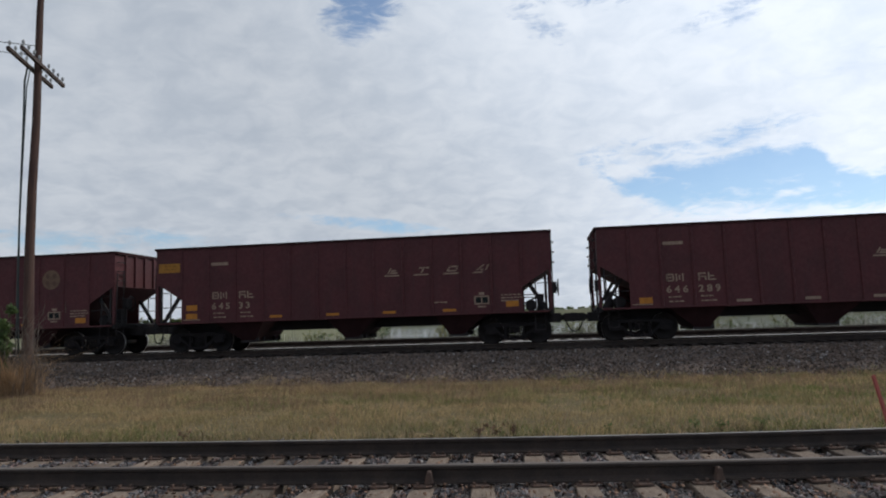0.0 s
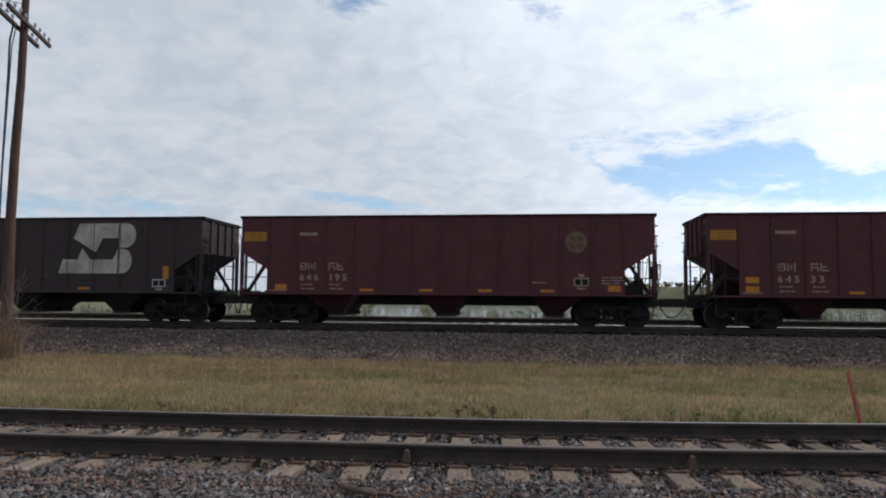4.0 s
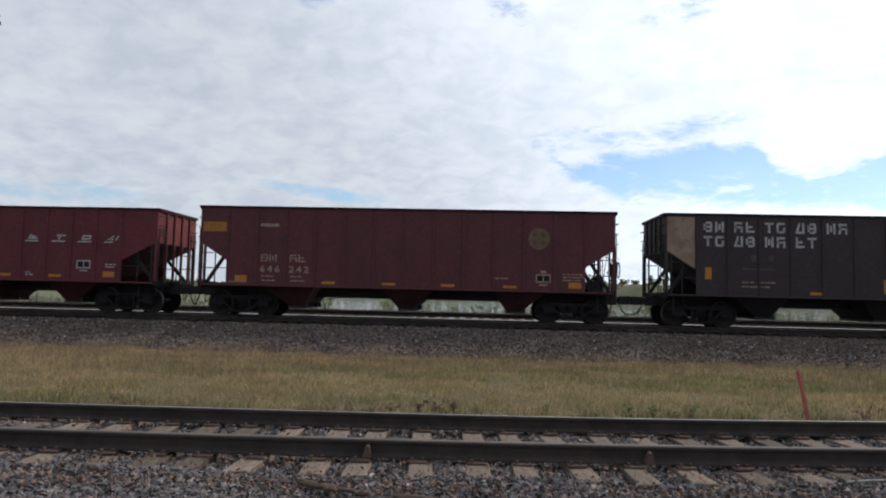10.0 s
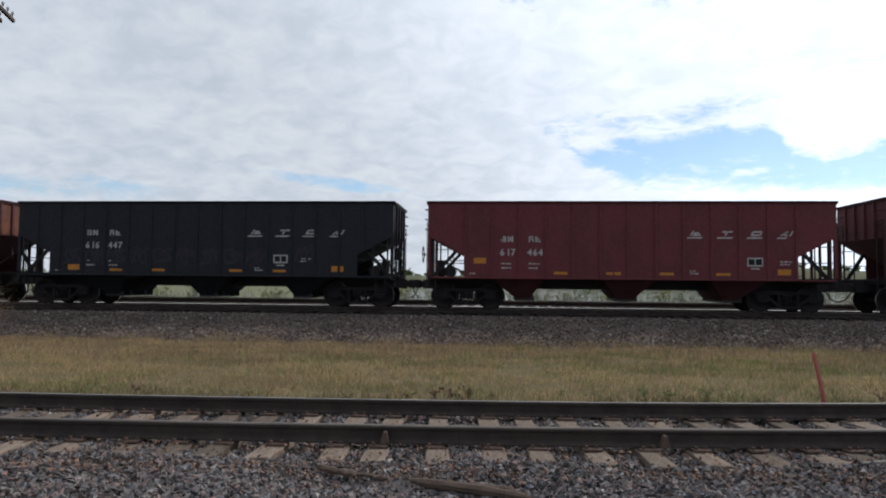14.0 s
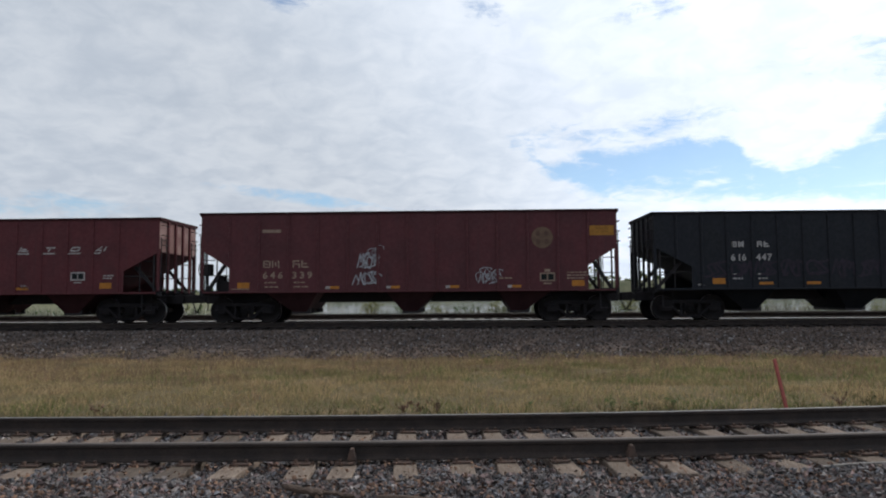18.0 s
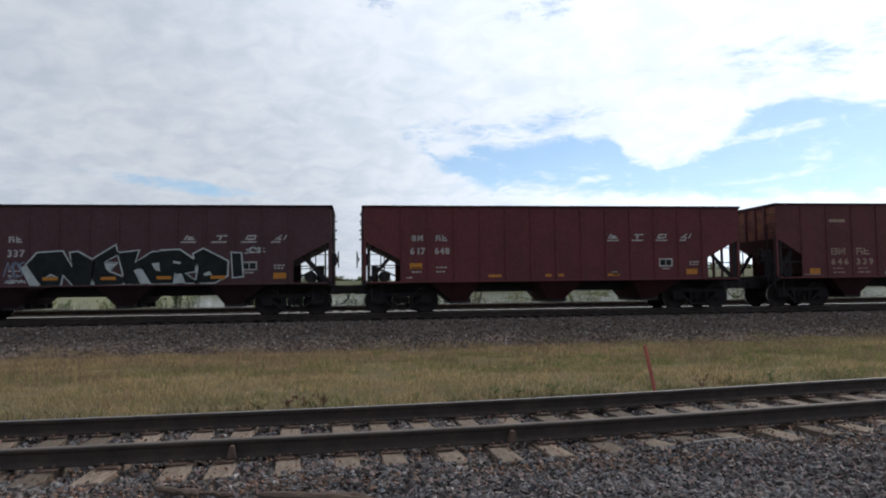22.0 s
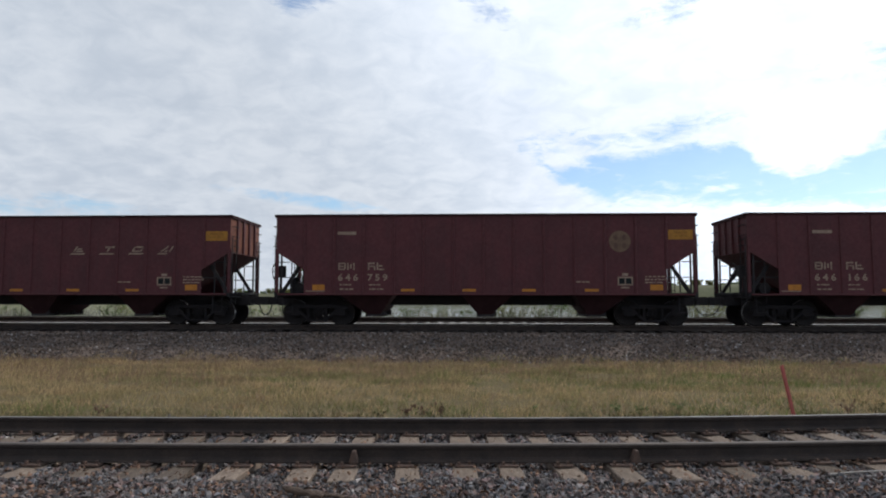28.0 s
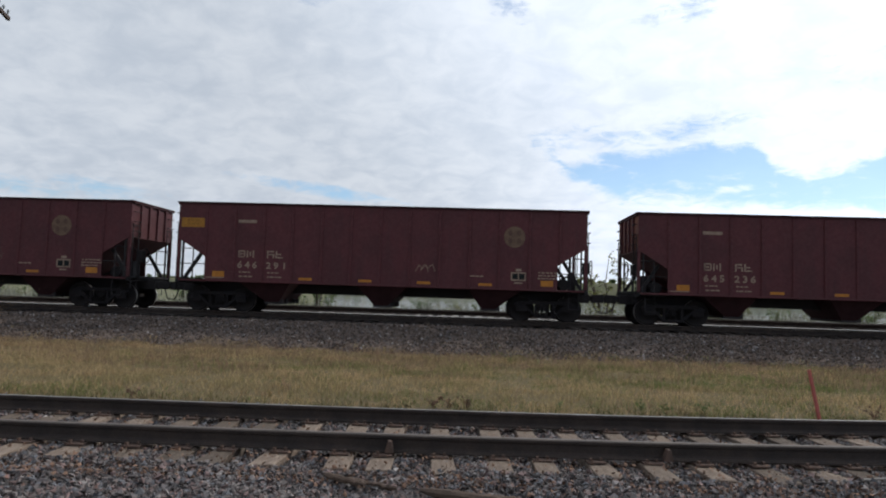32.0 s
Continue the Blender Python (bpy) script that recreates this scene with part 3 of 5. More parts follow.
def side_frame_mesh():
    """A cast frame: top member, two slanting legs to the spring seat, columns and journal jaws."""
    bm = bmesh.new()
    prism(bm, [(-1.10, 0.52), (-0.60, 0.62), (0.60, 0.62), (1.10, 0.52), (1.10, 0.63), (0.70, 0.73), (-0.70, 0.73), (-1.10, 0.63)], -0.06, 0.06)
    for s in (-1, 1):
        leg = [(s * 0.80, 0.56), (s * 0.34, 0.15), (s * 0.20, 0.15), (s * 0.66, 0.56)]
        prism(bm, leg if s < 0 else leg[::-1], -0.075, 0.05)
        prism(bm, sorted([(s * 0.27, 0.22), (s * 0.36, 0.22)])[:1] + [(max(s * 0.27, s * 0.36), 0.22), (max(s * 0.27, s * 0.36), 0.63), (min(s * 0.27, s * 0.36), 0.63)], -0.05, 0.05)
        x = s * 0.84
        prism(bm, [(x - 0.20, 0.36), (x - 0.12, 0.34), (x + 0.12, 0.34), (x + 0.20, 0.36), (x + 0.17, 0.60), (x - 0.17, 0.60)], -0.08, 0.04)
    prism(bm, [(-0.36, 0.13), (0.36, 0.13), (0.40, 0.21), (-0.40, 0.21)], -0.07, 0.07)
    return finish(bm, "side_frame", FRAME, 0.012)


def spring_mesh():
    bm = bmesh.new()
    tube(bm, [(0.055 * math.cos(a * 0.8), 0.055 * math.sin(a * 0.8), 0.21 + 0.0115 * a) for a in range(0, 30)], 0.016, 5)
    return finish(bm, "spring", WHEEL)


def wheelset_mesh():
    bm = bmesh.new()
    for s in (-1, 1):
        y = s * 0.75
        w = [(0.10, -0.075), (0.20, -0.045), (0.36, -0.03), (0.385, -0.055), (0.445, -0.06), (0.457, -0.05), (0.457, 0.04), (0.485, 0.05), (0.485, 0.075), (0.385, 0.075), (0.36, 0.03), (0.20, 0.02), (0.10, 0.05)]
        lathe(bm, [(r, y + s * -o) for r, o in w], 32)
        lathe(bm, [(0.13, y + s * 0.20), (0.13, y + s * 0.32), (0.05, y + s * 0.33)], 16)
    lathe(bm, [(0.085, -0.95), (0.085, 0.95)], 14)
    me = finish(bm, "wheelset", [WHEEL, TREAD])
    for p in me.polygons:
        c = p.center
        r = math.hypot(c.x, c.z)
        if abs(r - 0.455) < 0.004 and abs(p.normal.y) < 0.4:
            p.material_index = 1
        p.use_smooth = r < 0.44
    return me


def coupler_mesh():
    bm = bmesh.new()
    box(bm, -0.6, 0.45, -0.09, 0.09, -0.10, 0.10)
    prism(bm, [(0.40, -0.15), (0.80, -0.15), (0.84, -0.05), (0.84, 0.11), (0.78, 0.16), (0.40, 0.14)], -0.16, 0.12)
    box(bm, 0.62, 0.83, 0.10, 0.20, -0.14, 0.14)
    box(bm, -0.15, 0.30, -0.20, 0.20, -0.17, 0.16)
    return finish(bm, "coupler", UNDER, 0.012)


def hose_mesh():
    bm = bmesh.new()
    pts = [(0.48, 0.25, 0.02), (0.52, 0.25, -0.12), (0.58, 0.2, -0.26), (0.66, 0.12, -0.38), (0.76, 0.04, -0.44), (0.86, 0.0, -0.44)]
    tube(bm, pts, 0.022, 7)
    return finish(bm, "air_hose", UNDER)


def ladder_mesh(height, rungs=5):
    bm = bmesh.new()
    for x in (0.0, 0.42):
        box(bm, x - 0.016, x + 0.016, -0.012, 0.012, 0, height)
    for i in range(rungs):
        z = 0.12 + (height - 0.2) * i / (rungs - 1)
        box(bm, 0.016, 0.404, -0.012, 0.012, z - 0.011, z + 0.011)
    return finish(bm, "ladder", UNDER)


def brake_wheel_mesh():
    bm = bmesh.new()
    ring = [(0.28 * math.cos(a), 0.0, 0.28 * math.sin(a)) for a in np.linspace(0, 2 * math.pi, 25)]
    tube(bm, ring, 0.018, 6, False)
    for a in np.linspace(0, 2 * math.pi, 6)[:-1]:
        tube(bm, [(0, 0.05, 0), (0.28 * math.cos(a), 0, 0.28 * math.sin(a))], 0.012, 5)
    lathe(bm, [(0.05, 0.03), (0.05, 0.09)], 10)
    return finish(bm, "brake_wheel", UNDER)


def text_mesh(s, size, mat, squeeze=1.0, space=1.0):
    """Flat raised lettering in x and z, from its lower left corner, facing -y."""
    cu = bpy.data.curves.new("lettering", "FONT")
    cu.body, cu.size, cu.extrude, cu.resolution_u, cu.offset, cu.space_character = s, size, 0.003, 2, 0.026 * size, space
    ob = bpy.data.objects.new("lettering", cu)
    scene.collection.objects.link(ob)
    bpy.context.view_layer.update()
    me = bpy.data.meshes.new_from_object(ob.evaluated_get(bpy.context.evaluated_depsgraph_get()))
    bpy.data.objects.remove(ob)
    me.transform(Matrix.Diagonal((squeeze, 1, 1, 1)))
    me.transform(pose(0, 0, 0, 90, 0, 0))
    me.materials.clear()
    me.materials.append(mat)
    me.name = "lettering"
    return me


FACE = -HALF - 0.012             # where lettering lies on the near side


def patch(car, name, x, z, w, h, mat, label="", slant=0.0, lift=0.0):
    bm = bmesh.new()
    prism(bm, [(x, z), (x + w, z), (x + w + slant, z + h), (x + slant, z + h)], FACE - 0.004 - lift, FACE + 0.010)
    return part(name, bm, mat, car, label)


def bars(car, x, z, w, lines, mat, pitch=0.085, seed=1, lift=0.0):
    """Small unreadable stencils as rows of short bars."""
    r = random.Random(seed)
    bm = bmesh.new()
    for k in range(lines):
        a = x + r.uniform(0, 0.03)
        while a < x + w * r.uniform(0.8, 1.0):
            b = r.uniform(0.05, 0.16)
            prism(bm, [(a, z - k * pitch), (a + b, z - k * pitch), (a + b, z - k * pitch + 0.045), (a, z - k * pitch + 0.045)], FACE - 0.004 - lift, FACE + 0.010)
            a += b + r.uniform(0.02, 0.05)
    tagged(part("stencil", bm, mat, car), kind="stuff")


def digits(car, text, x, z, size, pitch, squeeze, mat):
    """A car number, figure by figure."""
    for i, c in enumerate(text):
        d = part("digit", shared(("digit", c, size, squeeze, mat.name), lambda: text_mesh(c, size, mat, squeeze)), None, car)
        d.location = (x + i * pitch + (0.03 if c == "1" else 0.0), FACE - 0.002, z)


# plain stroke marks: bars from (x, z) to (x, z) in a unit box, none of them a letter
GLYPHS = (
    ((0, 0, 0, 1), (0, 1, 0.85, 1), (0, 0, 0.85, 0), (0.1, 0.5, 0.6, 0.5), (1, 0.15, 1, 0.85)),
    ((0, 0, 0, 1), (0.5, 0.25, 0.5, 0.75), (1, 0, 1, 1)),
    ((0, 0, 0, 1), (0, 0.5, 0.9, 0.5), (1, 0.5, 1, 0), (0.2, 1, 0.9, 1)),
    ((0, 0, 0, 1), (0.3, 0, 1, 0), (0.3, 0.55, 0.7, 0.55)),
    ((0.5, 0, 0.5, 1), (0, 1, 0.25, 1), (0.75, 1, 1, 1)),
    ((0, 0.1, 0, 0.9), (0.2, 0, 0.9, 0), (0.2, 1, 0.9, 1), (1, 0.1, 1, 0.45)),
    ((1, 0, 1, 1), (0, 0, 0.4, 1), (0.4, 0, 0.6, 0)),
)


def glyph(k, x, z, w, h, stroke, slant=0.0):
    """One mark of the company lettering, as bars."""
    bm = bmesh.new()
    for a, b, c, d in GLYPHS[k % len(GLYPHS)]:
        p, q = Vector((a * (w - stroke) + stroke / 2, b * (h - stroke) + stroke / 2)), Vector((c * (w - stroke) + stroke / 2, d * (h - stroke) + stroke / 2))
        way = (q - p).normalized() * stroke / 2
        n = Vector((way.y, -way.x))
        quad = [p - way + n, q + way + n, q + way - n, p - way - n]
        prism(bm, [(x + v.x + slant * v.y, z + v.y) for v in quad], FACE - 0.004, FACE + 0.010)
    return bm


def block_letters(car, x, z, count, w, h, step, mat, seed=0, name="letter"):
    """Company lettering as plain stroke marks of its size."""
    for i in range(count):
        part(name, glyph(seed * 2 + i, x + i * step, z, w, h, 0.075 if h > 0.3 else 0.05), mat, car)


def hopper_car(x_left, x_right, kind, paint, label, b_end, ribs=None, film=None, squares=None, chip=None, ends=None):
    """b_end: -1 or 1, the end with the hand brake."""
    long = kind == "long"
    L = x_right - x_left
    e = L / 2
    top = 3.73 if long else 3.60
    zc, zd, inset = (2.42, 1.78, 1.03) if long else (2.38, 1.70, 1.28)
    sill = 0.95
    shade_grime = SHADE_GRIME[paint.name]
    car = thing("hopper_car", pose((x_left + x_right) / 2, MAIN_Y, BODY), label=label, category="freight car", group="cars of the train")
    # sides
    cut = 0.02
    outline = [(-e + inset, sill), (e - inset, sill), (e - inset, zd), (e - cut, zc), (e - cut, top - 0.05), (-e + cut, top - 0.05), (-e + cut, zc), (-e + inset, zd)]
    for s in (-1, 1):
        bm = bmesh.new()
        prism(bm, outline, s * HALF - 0.012, s * HALF + 0.012)
        part("side_sheet", bm, paint, car)
        bm = bmesh.new()
        box(bm, -e + 0.10, e - 0.10, s * HALF - 0.07, s * HALF + 0.010, sill - 0.06, sill - 0.001)
        part("side_sill", bm, paint, car, soften=0.01)
    bm = bmesh.new()
    for s in (-1, 1):
        box(bm, -e - 0.04, e + 0.04, s * HALF - 0.05, s * HALF + 0.06, top - 0.075, top)
    for s in (-1, 1):
        box(bm, s * e - 0.05, s * e + 0.05, -HALF + 0.05, HALF - 0.05, top - 0.11, top)
    # dimmed paint keeps the lit upper edge of the chord dark
    part("top_chord", bm, shade_grime, car)
    # ribs
    first, step, n = ribs or ((1.046, 1.046, 13) if long else (1.33, 0.927, 13))
    for s in (-1, 1):
        for i in range(n):
            x = -e + first + i * step
            z0 = sill if abs(x) < e - inset - 0.05 else (zd + (zc - zd) * (abs(x) - (e - inset)) / inset)
            key = ("rib", round(z0, 2), top, paint.name)

            def rib(z0=z0):
                b = bmesh.new()
                prism(b, [(-0.048, z0), (0.048, z0), (0.048, top - 0.11), (-0.048, top - 0.11)], -0.042, 0.0)
                for v in b.verts:
                    if v.co.y < -0.03:
                        v.co.x *= 0.62
                return finish(b, "rib", paint)
            r = part("rib", shared(key, rib), None, car)
            r.matrix_local = pose(x, s * (HALF + 0.012), 0, 0, 0, 0 if s < 0 else 180)
    # ends: upright sheet above, slope sheet below
    for s in (-1, 1):
        bm = bmesh.new()
        box(bm, s * (e - 0.035), s * (e - 0.015), -HALF + 0.012, HALF - 0.012, zc, top - 0.11)
        part("end_sheet", bm, ends or paint, car, "end sheet lighter than the sides" if ends else "")
        for y in (-0.95, -0.32, 0.32, 0.95):
            bm = bmesh.new()
            box(bm, min(s * (e - 0.014), s * (e + 0.05)), max(s * (e - 0.014), s * (e + 0.05)), y - 0.05, y + 0.05, zc if long else sill - 0.03, top - 0.11)
            part("end_post", bm, paint, car)
        bm = bmesh.new()
        xb, zb = e - 2.90, 0.93
        q = [(s * (e - 0.02), zc), (s * xb, zb), (s * xb, zb - 0.03), (s * (e - 0.02), zc - 0.03)]
        prism(bm, q, -HALF + 0.014, HALF - 0.014)
        part("slope_sheet", bm, paint, car)
    # bays between the slopes
    for k, x in enumerate((-3.9, 0.06, 3.9) if long else (-3.55, 0.02, 3.55)):
        bm = bmesh.new()
        w1, z1 = 0.23, 0.17
        a0, b0 = ((1.15, 0.74), (0.84, 0.98), (0.74, 1.15))[k]
        prism(bm, [(x - w1, z1), (x + w1, z1), (x + w1 + 0.05, z1 + 0.09), (x + b0, sill - 0.04), (x - a0, sill - 0.04), (x - w1 - 0.05, z1 + 0.09)], -1.5, 1.5)
        for v in bm.verts:
            v.co.y *= 1.0 - 0.30 * (sill - 0.04 - v.co.z) / (sill - 0.04 - z1)
        # shade under the body is put into the bay's colour
        hop = part("hopper_bay", bm, shade_grime, car, soften=0.01)
        bm = bmesh.new()
        box(bm, x - w1 - 0.06, x + w1 + 0.06, -1.08, 1.08, z1 - 0.03, z1 + 0.05)
        for y in (-1.06, -0.5, 0.5, 1.06):
            box(bm, x + w1, x + w1 + 0.16, y - 0.03, y + 0.03, z1 - 0.02, z1 + 0.16)
        part("gate_frame", bm, UNDER, hop)
    for x in (-1.9, 1.9):
        bm = bmesh.new()
        prism(bm, [(x - 0.9, sill - 0.06), (x + 0.9, sill - 0.06), (x, sill + 0.5)], -1.3, 1.3)
        part("ridge_sheet", bm, paint, car)
    bm = bmesh.new()
    box(bm, -e - 0.05, e + 0.05, -0.19, 0.19, 0.54, 0.90)
    box(bm, -e - 0.05, e + 0.05, -0.26, 0.26, 0.88, 0.91)
    part("center_sill", bm, UNDER, car)
    # end platforms, posts, braces, ladders
    for s in (-1, 1):
        bm = bmesh.new()
        box(bm, s * (e - inset - 0.1) if s > 0 else -e, e if s > 0 else -(e - inset - 0.1), -HALF + 0.02, HALF - 0.02, sill - 0.09, sill - 0.03)
        box(bm, e - 0.09 if s > 0 else -e, e if s > 0 else -e + 0.09, -HALF, HALF, sill - 0.13, sill + 0.05)
        part("end_platform", bm, UNDER, car)
        for t in (-1, 1):
            bm = bmesh.new()
            box(bm, s * (e - 0.05) - 0.05, s * (e - 0.05) + 0.05, t * (HALF - 0.05) - 0.05, t * (HALF - 0.05) + 0.05, sill, zc + 0.1)
            part("corner_post", bm, paint, car)
            bm = bmesh.new()
            a, b = Vector((s * (e - 0.16), t * 1.30, sill)), Vector((s * (e - inset * 0.78), t * 1.30, zd + 0.16))
            n = Vector(((b - a).z, 0, -(b - a).x)).normalized() * 0.055
            prism(bm, [(p.x, p.z) for p in (a + n, a - n, b - n, b + n)], t * 1.30 - 0.05, t * 1.30 + 0.05)
            part("slope_brace", bm, UNDER, car)
            bm = bmesh.new()
            box(bm, s * (e - 0.21) - 0.028, s * (e - 0.21) + 0.028, t * (HALF - 0.05) - 0.02, t * (HALF - 0.05) + 0.02, sill, zc - 0.08)
            part("ladder_post", bm, UNDER, car)
            bm = bmesh.new()
            x = s * (e - inset * 0.56)
            tube(bm, [(x, t * 1.55, sill), (x, t * 1.55, zc - (zc - zd) * 0.52)], 0.022, 6)
            part("hand_rail_post", bm, UNDER, car)
            for z, far in ((sill + 0.56, inset), (sill + 1.10, inset * 0.50)):
                bm = bmesh.new()
                tube(bm, [(s * (e - 0.05), t * 1.55, z), (s * (e - far), t * 1.55, z)], 0.017, 5)
                part("rung", bm, UNDER, car)
            lad = shared(("ladder", long), lambda: ladder_mesh(zc - sill + 0.9, 6))
            o = part("ladder", lad, None, car)
            o.matrix_local = pose(s * (e + 0.03), t * (HALF - 0.08) - (0.42 if t > 0 else 0.0), sill - 0.4, 0, 0, 90)
        for t in (-1, 1):
            for z in (2.62, 2.97, 3.32):
                bm = bmesh.new()
                tube(bm, [(s * e, t * 1.50, z), (s * (e + 0.10), t * 1.50, z), (s * (e + 0.10), t * 1.08, z), (s * e, t * 1.08, z)], 0.016, 5)
                part("grab_iron", bm, UNDER, car)
            bm = bmesh.new()
            tube(bm, [(s * (e - 0.28), t * 1.56, sill - 0.1), (s * (e - 0.28), t * 1.56, 0.30), (s * (e - 0.62), t * 1.56, 0.30), (s * (e - 0.62), t * 1.56, sill - 0.1)], 0.020, 6)
            part("stirrup_step", bm, UNDER, car)
        c = part("coupler", shared("coupler", coupler_mesh), None, car)
        c.matrix_local = pose(s * e, 0, 0.69, 0, 0, 0 if s > 0 else 180)
        h = part("air_hose", shared("hose", hose_mesh), None, car)
        h.matrix_local = pose(s * (e - 0.02), 0, 0.62, 0, 0, 0 if s > 0 else 180)
    # hand brake, its housing and the air reservoir
    s = b_end
    w = part("brake_wheel", shared("brake_wheel", brake_wheel_mesh), None, car)
    w.matrix_local = pose(s * (e + 0.22), -0.9, 1.75, 0, 0, 90 if s > 0 else -90)
    bm = bmesh.new()
    box(bm, s * e - 0.06, s * e + 0.16, -1.05, -0.75, 1.55, 1.95)
    box(bm, s * e - 0.03, s * e + 0.03, -0.95, -0.85, sill, 1.6)
    part("brake_housing", bm, UNDER, car, soften=0.01)
    bm = bmesh.new()
    tube(bm, [(s * (e - 0.75), -1.15, 1.14), (s * (e - 0.75), -0.2, 1.14)], 0.2, 14)
    part("air_reservoir", bm, UNDER, car)
    bm = bmesh.new()
    box(bm, s * (e - 0.42) - 0.12, s * (e - 0.42) + 0.12, -0.75, -0.4, sill, 1.55)
    tube(bm, [(s * (e - 0.42), -0.6, 1.5), (s * (e - 1.5), -0.6, 1.0)], 0.03, 6)
    part("brake_valve", bm, UNDER, car)
    # trucks
    tc = e - 1.38
    for s in (-1, 1):
        bm = bmesh.new()
        box(bm, -0.17, 0.17, -0.95, 0.95, 0.36, 0.60)
        box(bm, -0.22, 0.22, -0.3, 0.3, 0.58, 0.73)
        truck = part("truck", bm, UNDER, car)
        truck.location = (s * tc, 0, -DROP)
        for t in (-1, 1):
            f = part("side_frame", shared("side_frame", side_frame_mesh), None, truck)
            f.matrix_local = pose(0, t * 1.0, 0)
            for x in (-0.24, -0.08, 0.08, 0.24):
                part("spring", shared("spring", spring_mesh), None, truck).location = (x, t * 1.02, 0.0)
        for t in (-1, 1):
            ws = part("wheelset", shared("wheelset", wheelset_mesh), None, truck)
            ws.location = (t * 0.84, 0, 0.457)
            WHEELSETS.append(ws)
    # film patches along the sill
    if long:
        fx = [4.45, 6.58, 8.65, 10.80]
    else:
        fx = [4.38, 6.16, 6.44, 7.95, 9.83]
    fx = fx if film is None else film
    for i, a in enumerate(fx):
        short = not long and i in (1, 2) and num_short(film)
        patch(car, "reflector_strip", -e + a, 1.02 if long else 1.06, 0.22 if short else 0.47, 0.09, chip or ORANGE)
    for a, z in squares if squares is not None else (((1.33, 1.06), (L - 1.60, 1.06)) if long else ((1.62, 1.09), (L - 1.95, 1.09))):
        patch(car, "reflector_square", -e + a, z, 0.43, 0.20, ORANGE)
    CARS.append((car, x_left, x_right))
    return car, e, L, top


CARS, WHEELSETS = [], []


def wordmark(car, x, z, step, mat, h=0.20, w=0.42):
    """Slanted four-part company mark as plain blocks over bars."""
    for i in range(4):
        a = x + i * step
        bm = glyph(i + 3, a + 0.12, z + 0.09, w * 0.85, h, 0.055, 0.6)
        part("mark_block", bm, mat, car)
        patch(car, "mark_bar", a, z, w + (0.10 if i < 3 else -0.1), 0.05, mat, slant=0.05)


def emblem(car, x, z):
    bm = bmesh.new()
    ring = [(x + 0.37 * math.cos(a), z + 0.37 * math.sin(a)) for a in np.linspace(0, 2 * math.pi, 33)[:-1]]
    prism(bm, ring, FACE - 0.004, FACE + 0.010)
    disc = part("round_emblem", bm, BUFF, car, "buff round emblem, worn")
    for dx, dz in ((-0.15, 0.14), (0.15, 0.14), (-0.15, -0.14), (0.15, -0.14)):
        bm = bmesh.new()
        prism(bm, [(x + dx + 0.075 * math.cos(a), z + dz + 0.10 * math.sin(a)) for a in np.linspace(0, 2 * math.pi, 11)[:-1]], FACE - 0.008, FACE)
        part("emblem_block", bm, WORN, disc)


def data_box(car, x, z, mat, flag=True, dark=BLACK):
    """The framed black panels of the maintenance stencil."""
    patch(car, "stencil_box", x, z, 0.52, 0.30, mat)
    bm = bmesh.new()
    for a in (0.05, 0.28):
        prism(bm, [(x + a, z + 0.05), (x + a + 0.19, z + 0.05), (x + a + 0.19, z + 0.25), (x + a, z + 0.25)], FACE - 0.008, FACE)
    part("stencil_panel", bm, dark, car)
    if flag:
        patch(car, "stencil_tab", x + 0.16, z + 0.33, 0.20, 0.09, mat)
    patch(car, "stencil_foot", x + 0.12, z - 0.10, 0.28, 0.05, mat)


def long_markings(car, e, L, top, number, yellow, mark, letter=DIM, strong=False):
    """yellow: -1 or 1, the end of the yellow film; mark: emblem or wordmark."""
    x0 = 0.12 if yellow < 0 else L - 0.96
    patch(car, "yellow_panel", -e + x0, top - 0.92, 0.84, 0.34, YELLOW, "faded yellow film panel")
    bars(car, -e + x0 + 0.2, top - 0.70, 0.5, 2, FILMINK, 0.12, seed=int(number[0] or 7), lift=0.003)
    patch(car, "grey_tab", -e + 2.20, top - 0.72, 0.66, 0.11, DIM)
    for k, dx in ((0, 2.28), (1, 3.32)):
        block_letters(car, -e + dx - 0.04, top - 1.96, 2, 0.26, 0.26, 0.31, letter, k)
        if number[k]:
            digits(car, number[k], -e + dx - 0.06, top - 2.33, 0.32, 0.268, 1.14, letter)
        else:
            block_letters(car, -e + dx - 0.05, top - 2.33, 3, 0.17, 0.22, 0.27, letter, name="number_block")
        bars(car, -e + dx, top - 2.50, 0.45, 2, letter, 0.15, seed=k + 3)
    if mark == "emblem":
        emblem(car, -e + 12.02, top - 0.98)
    else:
        wordmark(car, -e + 8.72, top - 1.40, 1.06, letter)
    data_box(car, -e + 11.92, top - 2.50, letter, True, FADED if letter is FADED else BLACK)
    bars(car, -e + 12.85, top - 2.22, 0.75, 3, letter, 0.10, seed=9)
    bars(car, -e + 10.5, top - 2.40, 0.4, 1, letter, seed=11)
    patch(car, "sill_strip", -e + 1.1, 1.02, 0.66, 0.03, letter)


